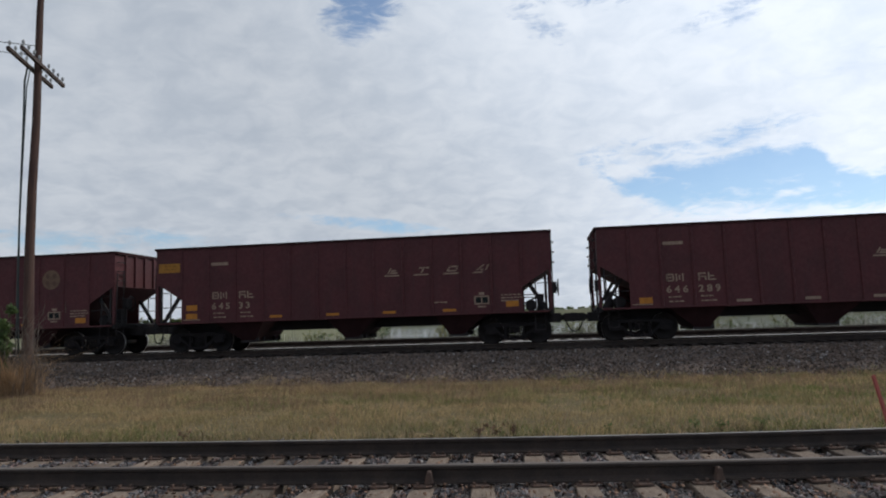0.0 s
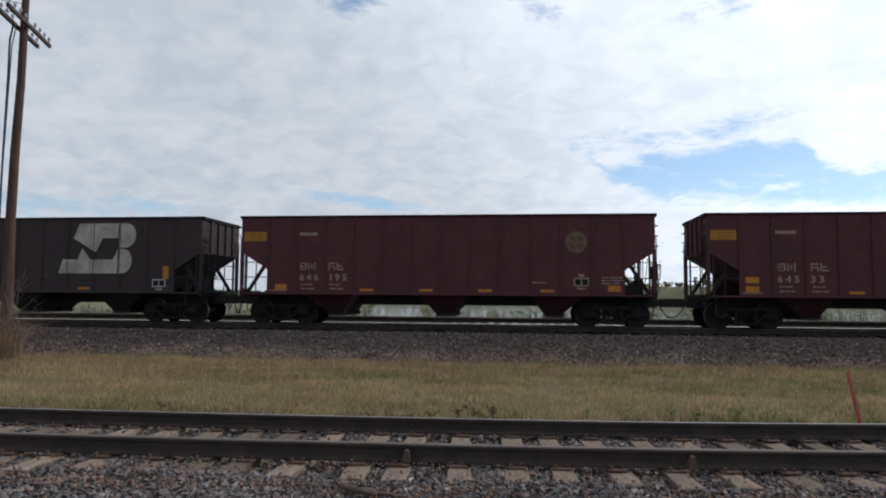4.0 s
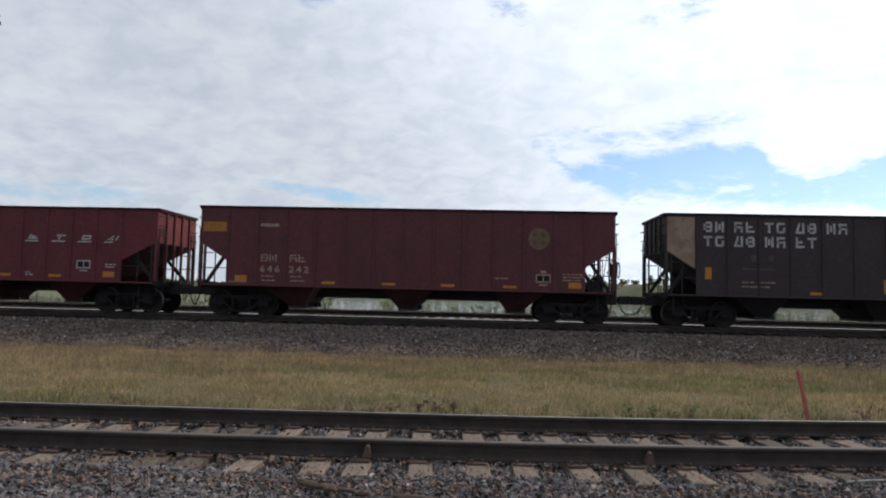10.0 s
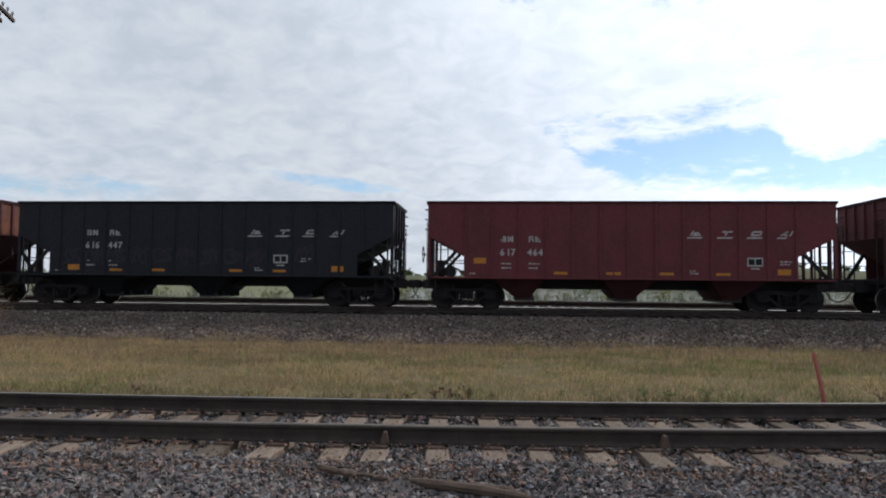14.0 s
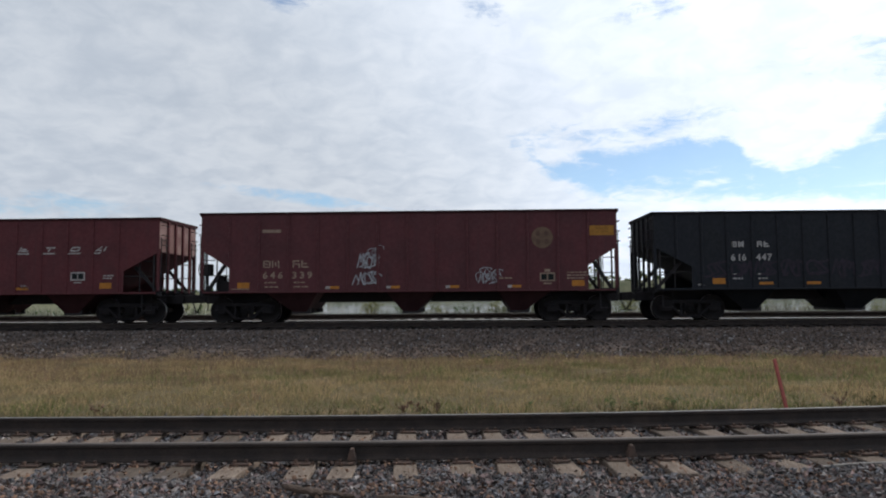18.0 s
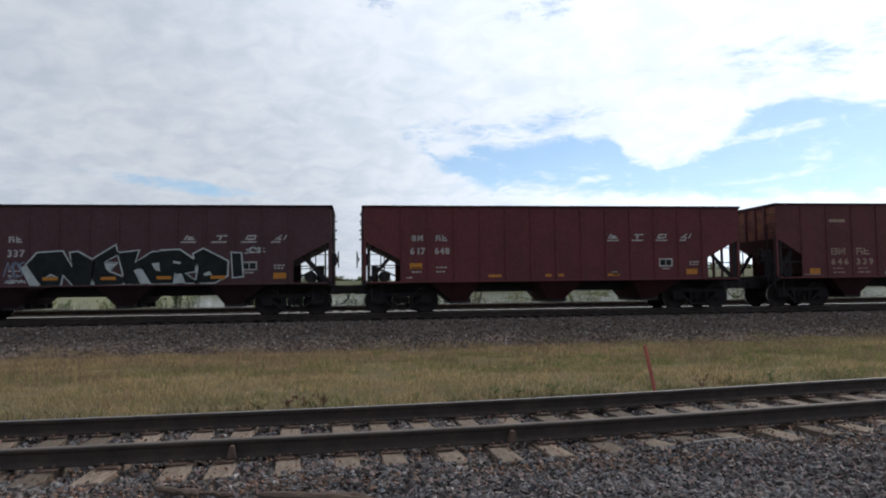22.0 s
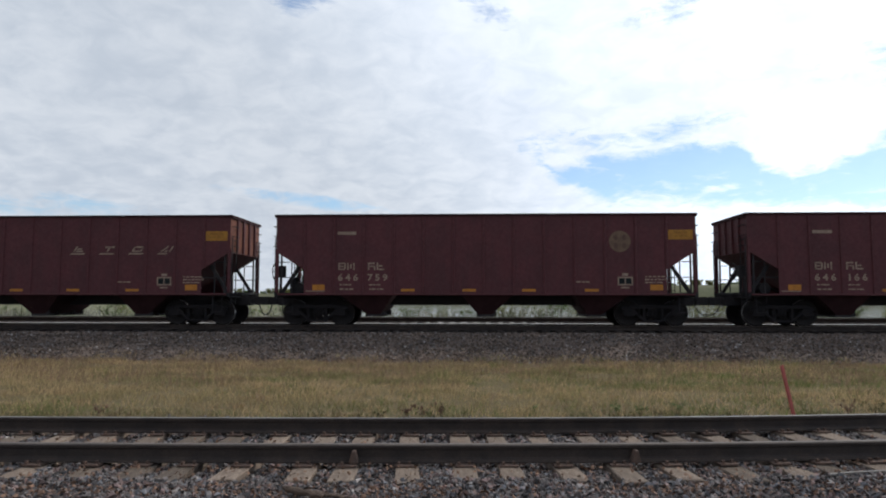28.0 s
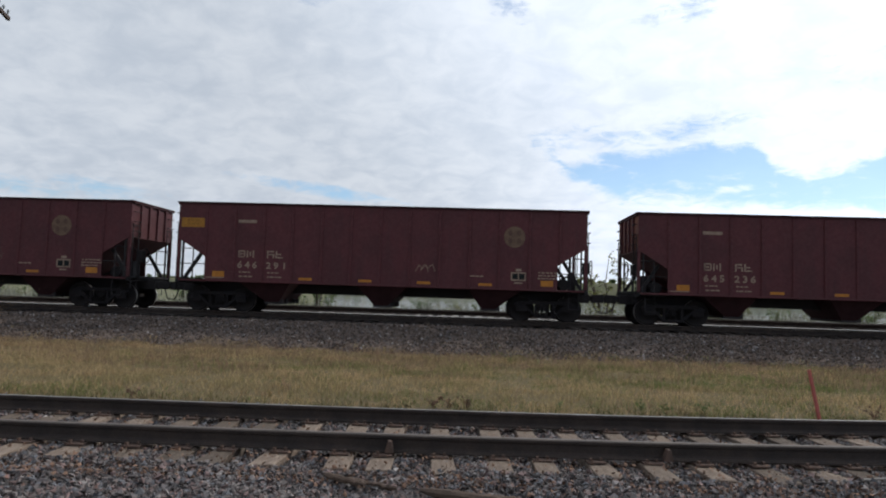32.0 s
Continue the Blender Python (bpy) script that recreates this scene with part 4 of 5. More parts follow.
def short_markings(car, e, L, top, number, letter=WHITE, at=(2.55, 3.50), word=8.85, step=0.99, box_at=10.85, aside=11.9, down=0.0):
    for k, dx in enumerate(at):
        block_letters(car, -e + dx + 0.02, top - 1.25 - down, 2, 0.18, 0.20, 0.23, letter, k)
        digits(car, number[k], -e + dx - 0.02, top - 1.71 - down, 0.32, 0.185, 1.0, letter)
        bars(car, -e + dx, top - 2.20, 0.36, 2, letter, 0.15, seed=k + 5)
    wordmark(car, -e + word, top - 1.28, step, letter, 0.17, 0.40)
    data_box(car, -e + box_at, top - 2.22, letter, False)
    bars(car, -e + aside, top - 2.08, 0.4, 2, letter, 0.09, seed=6)
    bars(car, -e + 8.95, top - 2.42, 0.2, 2, letter, 0.08, seed=8)
    bars(car, -e + 1.45, top - 2.55, 0.25, 1, letter, seed=2)


# orange ends: sunlight falling on them is put into the faded paint
LITBLEACHED = material("lit_bleached_orange_paint", (0.20, 0.075, 0.045), (0.095, 0.034, 0.028), 1.3, 0.8, streak=0.6, third=(0.070, 0.024, 0.024))
PALEEND = material("pale_end_paint", (0.30, 0.20, 0.185), (0.17, 0.08, 0.075), 1.2, 0.85, streak=0.6)
REDEND = material("bright_red_end_paint", (0.20, 0.042, 0.040), (0.13, 0.030, 0.030), 1.5, 0.8, streak=0.5)
MAROON = (0.096, 0.0262, 0.0300)


def tint(c, k):
    return tuple(x * k for x in c)


def num_short(film):
    return film is None or film[2] - film[1] < 1


def build_train():
    spec = [  # left, right, yellow end, brake end, number, mark, tone
        (2.10, 16.74, 1, -1, ("646", "289"), "wordmark", 0.92, DIM),
        (-14.07, 0.55, -1, 1, ("645", "33"), "wordmark", 0.90, DIM),
        (-30.40, -15.73, -1, 1, ("646", "195"), "emblem", 0.95, DIM),
        (-62.90, -48.25, -1, 1, ("646", "242"), "emblem", 1.10, DIM),
        (-109.25, -94.63, 1, -1, ("646", "339"), "emblem", 1.05, DIM),
        (-155.62, -140.98, 1, -1, ("646", "166"), "emblem", 0.95, DIM),
        (-171.95, -157.32, 1, -1, ("646", "759"), "emblem", 1.0, DIM),
        (-188.10, -173.56, 1, -1, ("645", "236"), "wordmark", 1.0, DIM),
        (-204.35, -189.80, -1, 1, ("646", "291"), "emblem", 1.05, DIM),
        (-220.70, -206.08, -1, 1, ("", ""), "emblem", 1.0, DIM),
    ]
    made = {}
    for i, (a, b, ye, be, num, mk, k, let) in enumerate(spec):
        paint = livery("maroon_car_paint", tint(MAROON, k))
        what = "round buff emblem" if mk == "emblem" else "slanted buff company mark"
        car, e, L, top = hopper_car(a, b, "long", paint, f"weathered maroon steel hopper car with {what}", be, None, None, ((1.22, 1.06), (1.22, 1.37), (b - a - 1.6, 1.12)) if num[1] == "33" else None, DIM if num[1] == "289" else None, LITBLEACHED if num[1] in ("759", "236", "339") else None)
        long_markings(car, e, L, top, num, ye, mk, let)
        made[num] = (car, e, L, top)
    # black car with the large white mark
    paint = livery("sooty_black_brown_paint", (0.044, 0.0300, 0.0310))
    car, e, L, top = hopper_car(-46.58, -31.88, "long", paint, "grimy black hopper car with large white mark", 1, None, [4.80, 9.86], ())
    big_mark(car, e, L, top)
    # shorter cars
    for a, b, col, num, be, lab in ((-78.24, -64.45, (0.130, 0.027, 0.031), ("617", "464"), -1, "bright red-brown steel hopper car with white mark"),
                                    (-93.40, -79.45, (0.0105, 0.0120, 0.0170), ("616", "447"), 1, "black steel hopper car with white company mark"),
                                    (-124.65, -110.72, (0.116, 0.027, 0.031), ("617", "648"), -1, "red-brown steel hopper car with white mark"),
                                    (-139.60, -125.74, (0.072, 0.031, 0.036), ("618", "337"), 1, "dark brown hopper car with large sprayed graffiti")):
        paint = livery("short_car_paint", col)
        film, squares, how = {
            "464": (None, ((1.62, 1.42), (11.84, 1.09)), dict(down=0.18)),
            "447": ([3.56, 5.16, 8.03, 9.63], ((1.98, 1.09), (11.75, 1.09)), dict(at=(2.64, 3.50), word=8.68, box_at=9.64, aside=10.6)),
            "648": ([4.39, 6.47, 6.93, 8.76], ((1.60, 1.38), (11.80, 1.09)), dict(at=(1.64, 2.50), word=8.7, step=0.93, box_at=10.75)),
        }.get(num[1], (None, None, {}))
        car, e, L, top = hopper_car(a, b, "short", paint, lab, be, (0.77, 0.865, 15) if num[1] == "447" else None, film, squares, None, REDEND if num[1] == "464" else PALEEND if num[1] == "648" else None)
        short_markings(car, e, L, top, num, **how)
        made[num] = (car, e, L, top)
    return made


def big_mark(car, e, L, top):
    """The black car: pale end panel, two rows of large letters, and the big two-part mark."""
    bm = bmesh.new()
    prism(bm, [(-e + 0.06, 2.42), (-e + 0.99, 1.83), (-e + 0.99, top - 0.13), (-e + 0.06, top - 0.13)], FACE - 0.003, FACE + 0.011)
    part("pale_end_panel", bm, material("dirty_pale_paint", (0.30, 0.205, 0.150), (0.19, 0.125, 0.095), 2.0, 0.85, streak=0.7, third=(0.12, 0.07, 0.05)), car, "dirty pale grey corner panel")
    for row, (z, groups) in enumerate(((top - 0.64, (2, 2, 2, 2, 2)), (top - 1.13, (2, 2, 2, 2)))):
        for g, n in enumerate(groups):
            block_letters(car, -e + 1.28 + g * 1.02, z, n, 0.29, 0.36, 0.39, WHITE, 2 * row + g)
    for g, dx in enumerate((2.75, 3.32)):
        block_letters(car, -e + dx + 0.1, top - 1.62, 1, 0.17, 0.22, 0.3, FADED)
        bars(car, -e + dx - 0.2, top - 1.90, 0.5, 1, FADED, seed=g)
        bars(car, -e + dx - 0.2, top - 2.35, 0.45, 2, DIM, 0.15, seed=g + 4)
    m = material("grey_white_mark_paint", (0.45, 0.405, 0.365), (0.30, 0.26, 0.225), 1.6, 0.85, streak=0.8, third=(0.19, 0.115, 0.075))
    ox, oz, kx, kz = -e + 9.08, top - 2.11, 0.90, 0.925
    outlines = (
        [(0.62, 1.42), (1.62, 0.86), (1.92, 1.42), (2.60, 1.42), (2.60, 2.02), (0.86, 2.02)],
        [(0.0, 0.0), (2.60, 0.0), (2.60, 0.95), (2.38, 0.56), (1.38, 0.56), (1.02, 1.00), (0.84, 0.56), (0.18, 0.56)],
    )
    for o in outlines:
        bm = bmesh.new()
        prism(bm, [(ox + a * kx, oz + b * kz) for a, b in o], FACE - 0.048, FACE + 0.010)
        part("mark_piece", bm, m, car, "grey-white piece of the large mark")
    for zc_, r, lo in ((1.53, 0.49, 1.04), (0.50, 0.50, 0.0)):
        bm = bmesh.new()
        xr = 2.95 if lo else 2.80
        arc = [(ox + (xr + 0.42 * math.cos(a)) * kx, oz + (zc_ + r * math.sin(a)) * kz) for a in np.linspace(-math.pi / 2, math.pi / 2, 13)]
        prism(bm, [(ox + 2.66 * kx, oz + (zc_ - r) * kz)] + arc + [(ox + 2.66 * kx, oz + (zc_ + r) * kz)], FACE - 0.048, FACE + 0.010)
        part("mark_piece", bm, m, car, "grey-white piece of the large mark")
    for x in (9.414, 10.46, 11.506):
        patch(car, "seam", -e + x - 0.012, oz, 0.024, 1.87, UNDER, lift=0.046)
    for x, z, w, h in ((1.33, 1.48, 0.21, 0.40), (7.20, 1.10, 0.14, 0.48), (13.20, 1.43, 0.22, 0.47)):
        patch(car, "reflector_panel", -e + x, z, w, h, ORANGE)
    data_box(car, -e + 12.80, 1.12, WHITE, False)


CAR_BY_NUMBER = build_train()


def place_at(t):
    """How far the train has gone at t seconds."""
    for (a, sa), (b, sb) in zip(TRAVEL, TRAVEL[1:]):
        if t <= b:
            return sa + (sb - sa) * (t - a) / (b - a)
    return TRAVEL[-1][1]


def motions():
    for car, a, b in CARS:
        walk(car, [(t, pose((a + b) / 2 + s, MAIN_Y, BODY)) for t, s in TRAVEL])
    for ws in WHEELSETS:
        x, y, z = ws.location
        walk(ws, [(k / 15, pose(x, y, z, 0, math.degrees(place_at(k / 15) / 0.457), 0)) for k in range(481)])

# ---------------------------------------------------------------- spray paint on two cars
def splash(car, name, pts, mat, lift, label=""):
    bm = bmesh.new()
    prism(bm, pts, FACE - 0.044 - lift, FACE + 0.004)
    return part(name, bm, mat, car, label)


def grown(pts, d):
    """The outline pushed outwards by d."""
    out = []
    for i in range(len(pts)):
        p, a, b = Vector(pts[i]), Vector(pts[i - 1]), Vector(pts[(i + 1) % len(pts)])
        n1, n2 = (p - a).normalized(), (b - p).normalized()
        n = Vector((n1.y + n2.y, -n1.x - n2.x))
        out.append(tuple(p + n.normalized() * d * min(1.6, 2 / max(n.length, 0.8))))
    return out


def scribble(car, x, z, w, h, strokes, mat, seed, width=0.035, name="spray_scrawl"):
    """A quick tag: looped and pointed strokes side by side, drawn without lifting off for long."""
    r, lift = random.Random(seed), 0.0
    for k in range(strokes):
        bm = bmesh.new()
        cx, wide = x + w * (k + 0.5) / strokes, w / strokes * r.uniform(1.3, 2.4)
        low, high = z + h * r.uniform(0.0, 0.18), z + h * r.uniform(0.72, 1.0)
        kind = r.randrange(3)
        if kind == 0:
            pts = [(cx + wide * (0.5 * math.cos(a) + 0.15 * math.sin(2 * a)), (low + high) / 2 + (high - low) / 2 * math.sin(a)) for a in np.linspace(0.4, 5.6, 11)]
        elif kind == 1:
            pts = [(cx - wide * 0.6, low), (cx - wide * 0.4, high), (cx, low + h * 0.3), (cx + wide * 0.35, high), (cx + wide * 0.7, low)]
        else:
            pts = [(cx + wide * 0.5, high), (cx - wide * 0.4, high - h * 0.15), (cx + wide * 0.1, (low + high) / 2), (cx + wide * 0.6, low + h * 0.15), (cx - wide * 0.5, low)]
        pts = [Vector((a + 0.18 * (b - z), b)) for a, b in pts]
        for p, q in zip(pts, pts[1:]):
            n = Vector((-(q - p).y, (q - p).x)).normalized() * width / 2
            prism(bm, [tuple(p + n), tuple(p - n), tuple(q - n), tuple(q + n)][::-1], FACE - 0.004 - lift, FACE + 0.006)
            lift += 0.0006
        part(name, bm, mat, car)


def paint_graffiti():
    car, e, L, top = CAR_BY_NUMBER[("618", "337")]
    ox, oz = -e + 3.80, 1.02
    forms = [
        [(0.74, -0.08), (1.32, -0.08), (1.4, 0.29), (1.74, -0.08), (2.27, -0.07), (2.4, 0.69), (1.85, 1.01), (1.63, 0.98), (1.7, 0.48), (1.38, 1.03), (0.62, 0.98), (0.29, 0.6)],
        [(2.28, 0.25), (2.41, -0.07), (3.25, -0.06), (3.35, 0.14), (2.81, 0.36), (3.05, 0.63), (2.66, 0.68), (3.1, 0.93), (3.02, 1.21), (2.38, 0.8)],
        [(3.27, 0.36), (3.35, -0.06), (3.83, -0.06), (3.6, 0.39), (3.9, 0.51), (4.44, 0.98), (4.21, 1.0), (3.63, 0.64), (3.75, 1.04), (3.11, 0.96)],
        [(3.87, 0.46), (4.13, -0.05), (4.85, -0.05), (4.9, 0.31), (5.26, -0.04), (5.67, -0.04), (5.21, 0.29), (5.55, 0.35), (5.59, 0.68), (5.05, 1.06), (4.45, 1.03)],
        [(5.67, 0.48), (5.59, -0.04), (6.19, -0.03), (6.59, 0.2), (6.61, 0.67), (5.82, 1.09), (5.51, 0.92)],
        [(6.8, 0.14), (7.1, 0.17), (7.04, 0.93), (6.75, 0.95)],
    ]
    slabs = [
        [(0.41, -0.09), (0.69, -0.08), (0.29, 0.6), (0.11, 0.52)],
        [(3.9, -0.05), (4.17, -0.05), (3.87, 0.43), (3.64, 0.36)],
        [(1.03, 0.23), (1.28, 0.19), (1.03, 0.3), (0.81, 0.16)],
        [(2.74, 0.44), (2.84, 0.38), (3.05, 0.62), (2.69, 0.64)],
        [(4.86, 0.62), (5.08, 0.59), (5.1, 0.66), (4.85, 0.71)],
        [(4.9, -0.05), (5.26, -0.04), (5.13, 0.27), (4.94, 0.27)],
        [(4.27, 0.41), (4.44, 0.35), (4.41, 0.65), (4.17, 0.62)],
        [(5.86, 0.19), (6.12, 0.22), (6.02, 0.35), (5.82, 0.26)],
    ]
    for f in forms:
        f = [(ox + a, oz + b) for a, b in f]
        splash(car, "graffiti_outline", grown(f, 0.048), SILVER, 0.002, "silver sprayed outline")
        splash(car, "graffiti_fill", f, BLACK, 0.006, "black sprayed fill")
    for f in slabs:
        splash(car, "graffiti_highlight", [(ox + a, oz + b) for a, b in f], SILVER, 0.010)
    for a in (0.79, 2.58, 4.33, 6.06):
        patch(car, "reflector_strip", ox + a, 1.11, 0.47, 0.10, ORANGE, lift=0.056)
    scribble(car, -e + 0.15, 3.00, 0.62, 0.38, 4, SILVER, 4, 0.03)
    scribble(car, -e + 2.50, 1.25, 0.50, 0.40, 4, PALEBLUE, 5, 0.05)
    scribble(car, -e + 3.45, 1.15, 0.42, 0.65, 4, PALEBLUE, 6, 0.05)
    scribble(car, -e + 1.35, 1.42, 0.50, 0.15, 4, PALEBLUE, 7, 0.05)
    scribble(car, -e + 3.45, 1.02, 0.55, 0.13, 5, SILVER, 8, 0.025)
    scribble(car, -e + 11.00, 1.95, 0.55, 0.22, 4, SILVER, 9, 0.03)
    car, e, L, top = CAR_BY_NUMBER[("646", "339")]
    for a in (4.45, 6.58, 8.65, 10.80):
        patch(car, "reflector_tip", -e + a, 1.02, 0.15, 0.09, WHITE, lift=0.002)
    scribble(car, -e + 5.58, 1.66, 0.60, 0.66, 6, SPRAY, 21, 0.045)
    scribble(car, -e + 5.95, 2.0, 0.38, 0.55, 3, SPRAY, 24, 0.022)
    scribble(car, -e + 5.50, 1.14, 0.76, 0.50, 6, SPRAY, 22, 0.042)
    scribble(car, -e + 9.72, 1.16, 0.66, 0.42, 7, SPRAY, 23, 0.028)
    scribble(car, -e + 9.90, 1.40, 0.66, 0.34, 3, SPRAY, 25, 0.03)
    car, e, L, top = CAR_BY_NUMBER[("616", "447")]
    for k, a in enumerate((1.75, 2.62, 3.48, 4.35, 5.2, 6.1, 7.0, 7.85, 8.7, 10.5)):
        scribble(car, -e + a, 1.30, 0.55, 0.62 if k < 9 else 0.9, 3, HAZE, 31 + k, 0.075)
    car, e, L, top = CAR_BY_NUMBER[("646", "291")]
    scribble(car, -e + 8.7, 1.45, 0.4, 0.3, 2, DIM, 41, 0.025)


paint_graffiti()

# ---------------------------------------------------------------- loose stone and grass
def scatter_stones(name, label, xy, z, size, mat, flat=0.75):
    """Angular stones as one sheet: jittered blocks at the points given."""
    n = len(xy)
    corner = np.array([(-1, 0, 0), (1, 0, 0), (0, -1, 0), (0, 1, 0), (0, 0, -1), (0, 0, 1)], dtype=float) * 0.62
    v = corner[None] * (1 + rng.uniform(-0.35, 0.25, (n, 6, 1))) + rng.uniform(-0.22, 0.22, (n, 6, 3))
    v *= (size * rng.uniform(0.5, 1.5, n))[:, None, None] * np.array((1.15, 0.95, flat))
    q = rng.normal(size=(n, 4)) * np.array((1.0, 0.45, 0.45, 1.0))
    q /= np.linalg.norm(q, axis=1)[:, None]
    w, a, b, c = q.T
    rot = np.stack([np.stack([1 - 2 * (b * b + c * c), 2 * (a * b - c * w), 2 * (a * c + b * w)], 1), np.stack([2 * (a * b + c * w), 1 - 2 * (a * a + c * c), 2 * (b * c - a * w)], 1), np.stack([2 * (a * c - b * w), 2 * (b * c + a * w), 1 - 2 * (a * a + b * b)], 1)], 1)
    v = np.einsum("nij,nkj->nki", rot, v) + np.column_stack([xy, z])[:, None, :]
    f = np.array([(a, b, c) if (i + j + k) % 2 else (b, a, c) for i, a in enumerate((0, 1)) for j, b in enumerate((2, 3)) for k, c in enumerate((4, 5))])
    faces = (f[None] + 6 * np.arange(n)[:, None, None]).reshape(-1, 3)
    return tagged(new(name, mesh_from(name, v.reshape(-1, 3), faces, mat)), label, "gravel", kind="stuff")


def near_of(x):
    return np.array([spur_y(a) for a in x])


def build_gravel():
    n = 130000
    y = np.sqrt(rng.uniform(4.2 ** 2, 9.75 ** 2, n))
    x = rng.uniform(-1, 1, n) * (0.95 * y + 0.6)
    edge = near_of(x) + 2.30 + rng.normal(0, 0.12, n)
    near = near_of(x)
    clear = (np.abs(y - near) > 0.06) & (np.abs(y - near - SPUR_GAUGE) > 0.06) & (y < edge)
    x, y, near = x[clear], y[clear], near[clear]
    bed = (y > near - 0.58) & (y < near + SPUR_GAUGE + 0.55)
    on_tie = np.zeros(len(x), dtype=bool)
    for tx, slope in TIES:
        on_tie |= bed & (np.abs(x - tx + (y - near) * slope) < 0.115) & (rng.uniform(0, 1, len(x)) < 0.93)
    x, y, near, bed = x[~on_tie], y[~on_tie], near[~on_tie], bed[~on_tie]
    z = np.where(bed, -0.040, -0.006) + rng.uniform(-0.02, 0.022, len(x)) + 0.02 * np.sin(x * 1.7 + y * 2.3)
    z += np.clip(5.6 - y, 0, 2) * 0.03
    # beside the tie ends the stone is half sunk in brown mulch
    off = near - y
    mulch = np.array([noise.noise((a * 0.8, b * 1.6, 3.0)) for a, b in zip(x, y)])
    z -= np.where((off > 0.62) & (off < 1.45) & (mulch + rng.normal(0, 0.2, len(x)) > 0.0), 0.030, 0.0)
    scatter_stones("gravel", "loose grey, brown and pinkish crushed stone", np.column_stack([x, y]), z, 0.040, STONE)
    n = 66000
    y = 23.3 - 5.6 * rng.uniform(0, 1, n) ** 1.25
    x = rng.uniform(-27, 24, n)
    z = np.interp(y, (18.3, 19.6, 20.9, 21.8, 22.4, 22.9, 24.0), (-0.34, -0.12, 0.13, 0.30, 0.38, 0.42, 0.43)) + rng.uniform(-0.02, 0.025, n)
    scatter_stones("ballast_stones", "dark grey-brown ballast stones on the bank", np.column_stack([x, y]), z, 0.060, STONE_FAR)
    # small pale pebbles along the edge of the grass
    n = 5000
    x = rng.uniform(-8, 9, n)
    y = near_of(x) + rng.normal(2.22, 0.16, n)
    scatter_stones("pebbles", "small pale pebbles along the edge of the grass", np.column_stack([x, y]), ground_many(x, y) + 0.012, 0.026, PEBBLE)
    # twigs, leaves and bark that lie about the ties
    n = 4500
    x = rng.uniform(-8, 8, n)
    y = np.array([spur_y(a) for a in x]) - np.where(rng.uniform(0, 1, n) < 0.55, rng.normal(0.98, 0.12, n), rng.gamma(2.0, 0.30, n)) + rng.choice([0.0, 0.0, 0.0, 1.3], n)
    scatter_stones("leaf_litter", "orange-brown dead leaves and bark among the ties", np.column_stack([x, y]), 0.022 + rng.uniform(0, 0.015, n), 0.024, LITTER, 0.18)


PEBBLE = material("pale_pebble", (0.20, 0.185, 0.17), (0.13, 0.115, 0.10), 4.0, 0.9, island=0.5)
LITTER = material("orange_brown_leaf", (0.20, 0.115, 0.075), (0.14, 0.085, 0.06), 4.0, 0.9, island=0.5)


def blades(name, label, x, y, z0, high, wide, lean, mat, category="grass"):
    """Grass: one bent blade of three points and a kink for each place."""
    n = len(x)
    ang = rng.uniform(0, 2 * math.pi, n)
    side = np.column_stack([np.cos(ang), np.sin(ang), np.zeros(n)]) * (wide / 2)[:, None]
    away = rng.normal(0, 1, (n, 2)) * (lean * high)[:, None]
    base = np.column_stack([x, y, z0])
    mid = base + np.column_stack([away * 0.35, high * 0.6])
    tip = base + np.column_stack([away, high * rng.uniform(0.8, 1.0, n)])
    v = np.stack([base - side, base + side, mid + side * 0.7, mid - side * 0.7, tip], 1).reshape(-1, 3)
    k = 5 * np.arange(n)[:, None]
    f = np.concatenate([np.concatenate([k, k + 1, k + 2], 1), np.concatenate([k, k + 2, k + 3], 1), np.concatenate([k + 3, k + 2, k + 4], 1)])
    return tagged(new(name, mesh_from(name, v, f, mat)), label, category, kind="stuff")


def ground_many(x, y):
    return np.array([ground_z(a, b) for a, b in zip(x, y)])


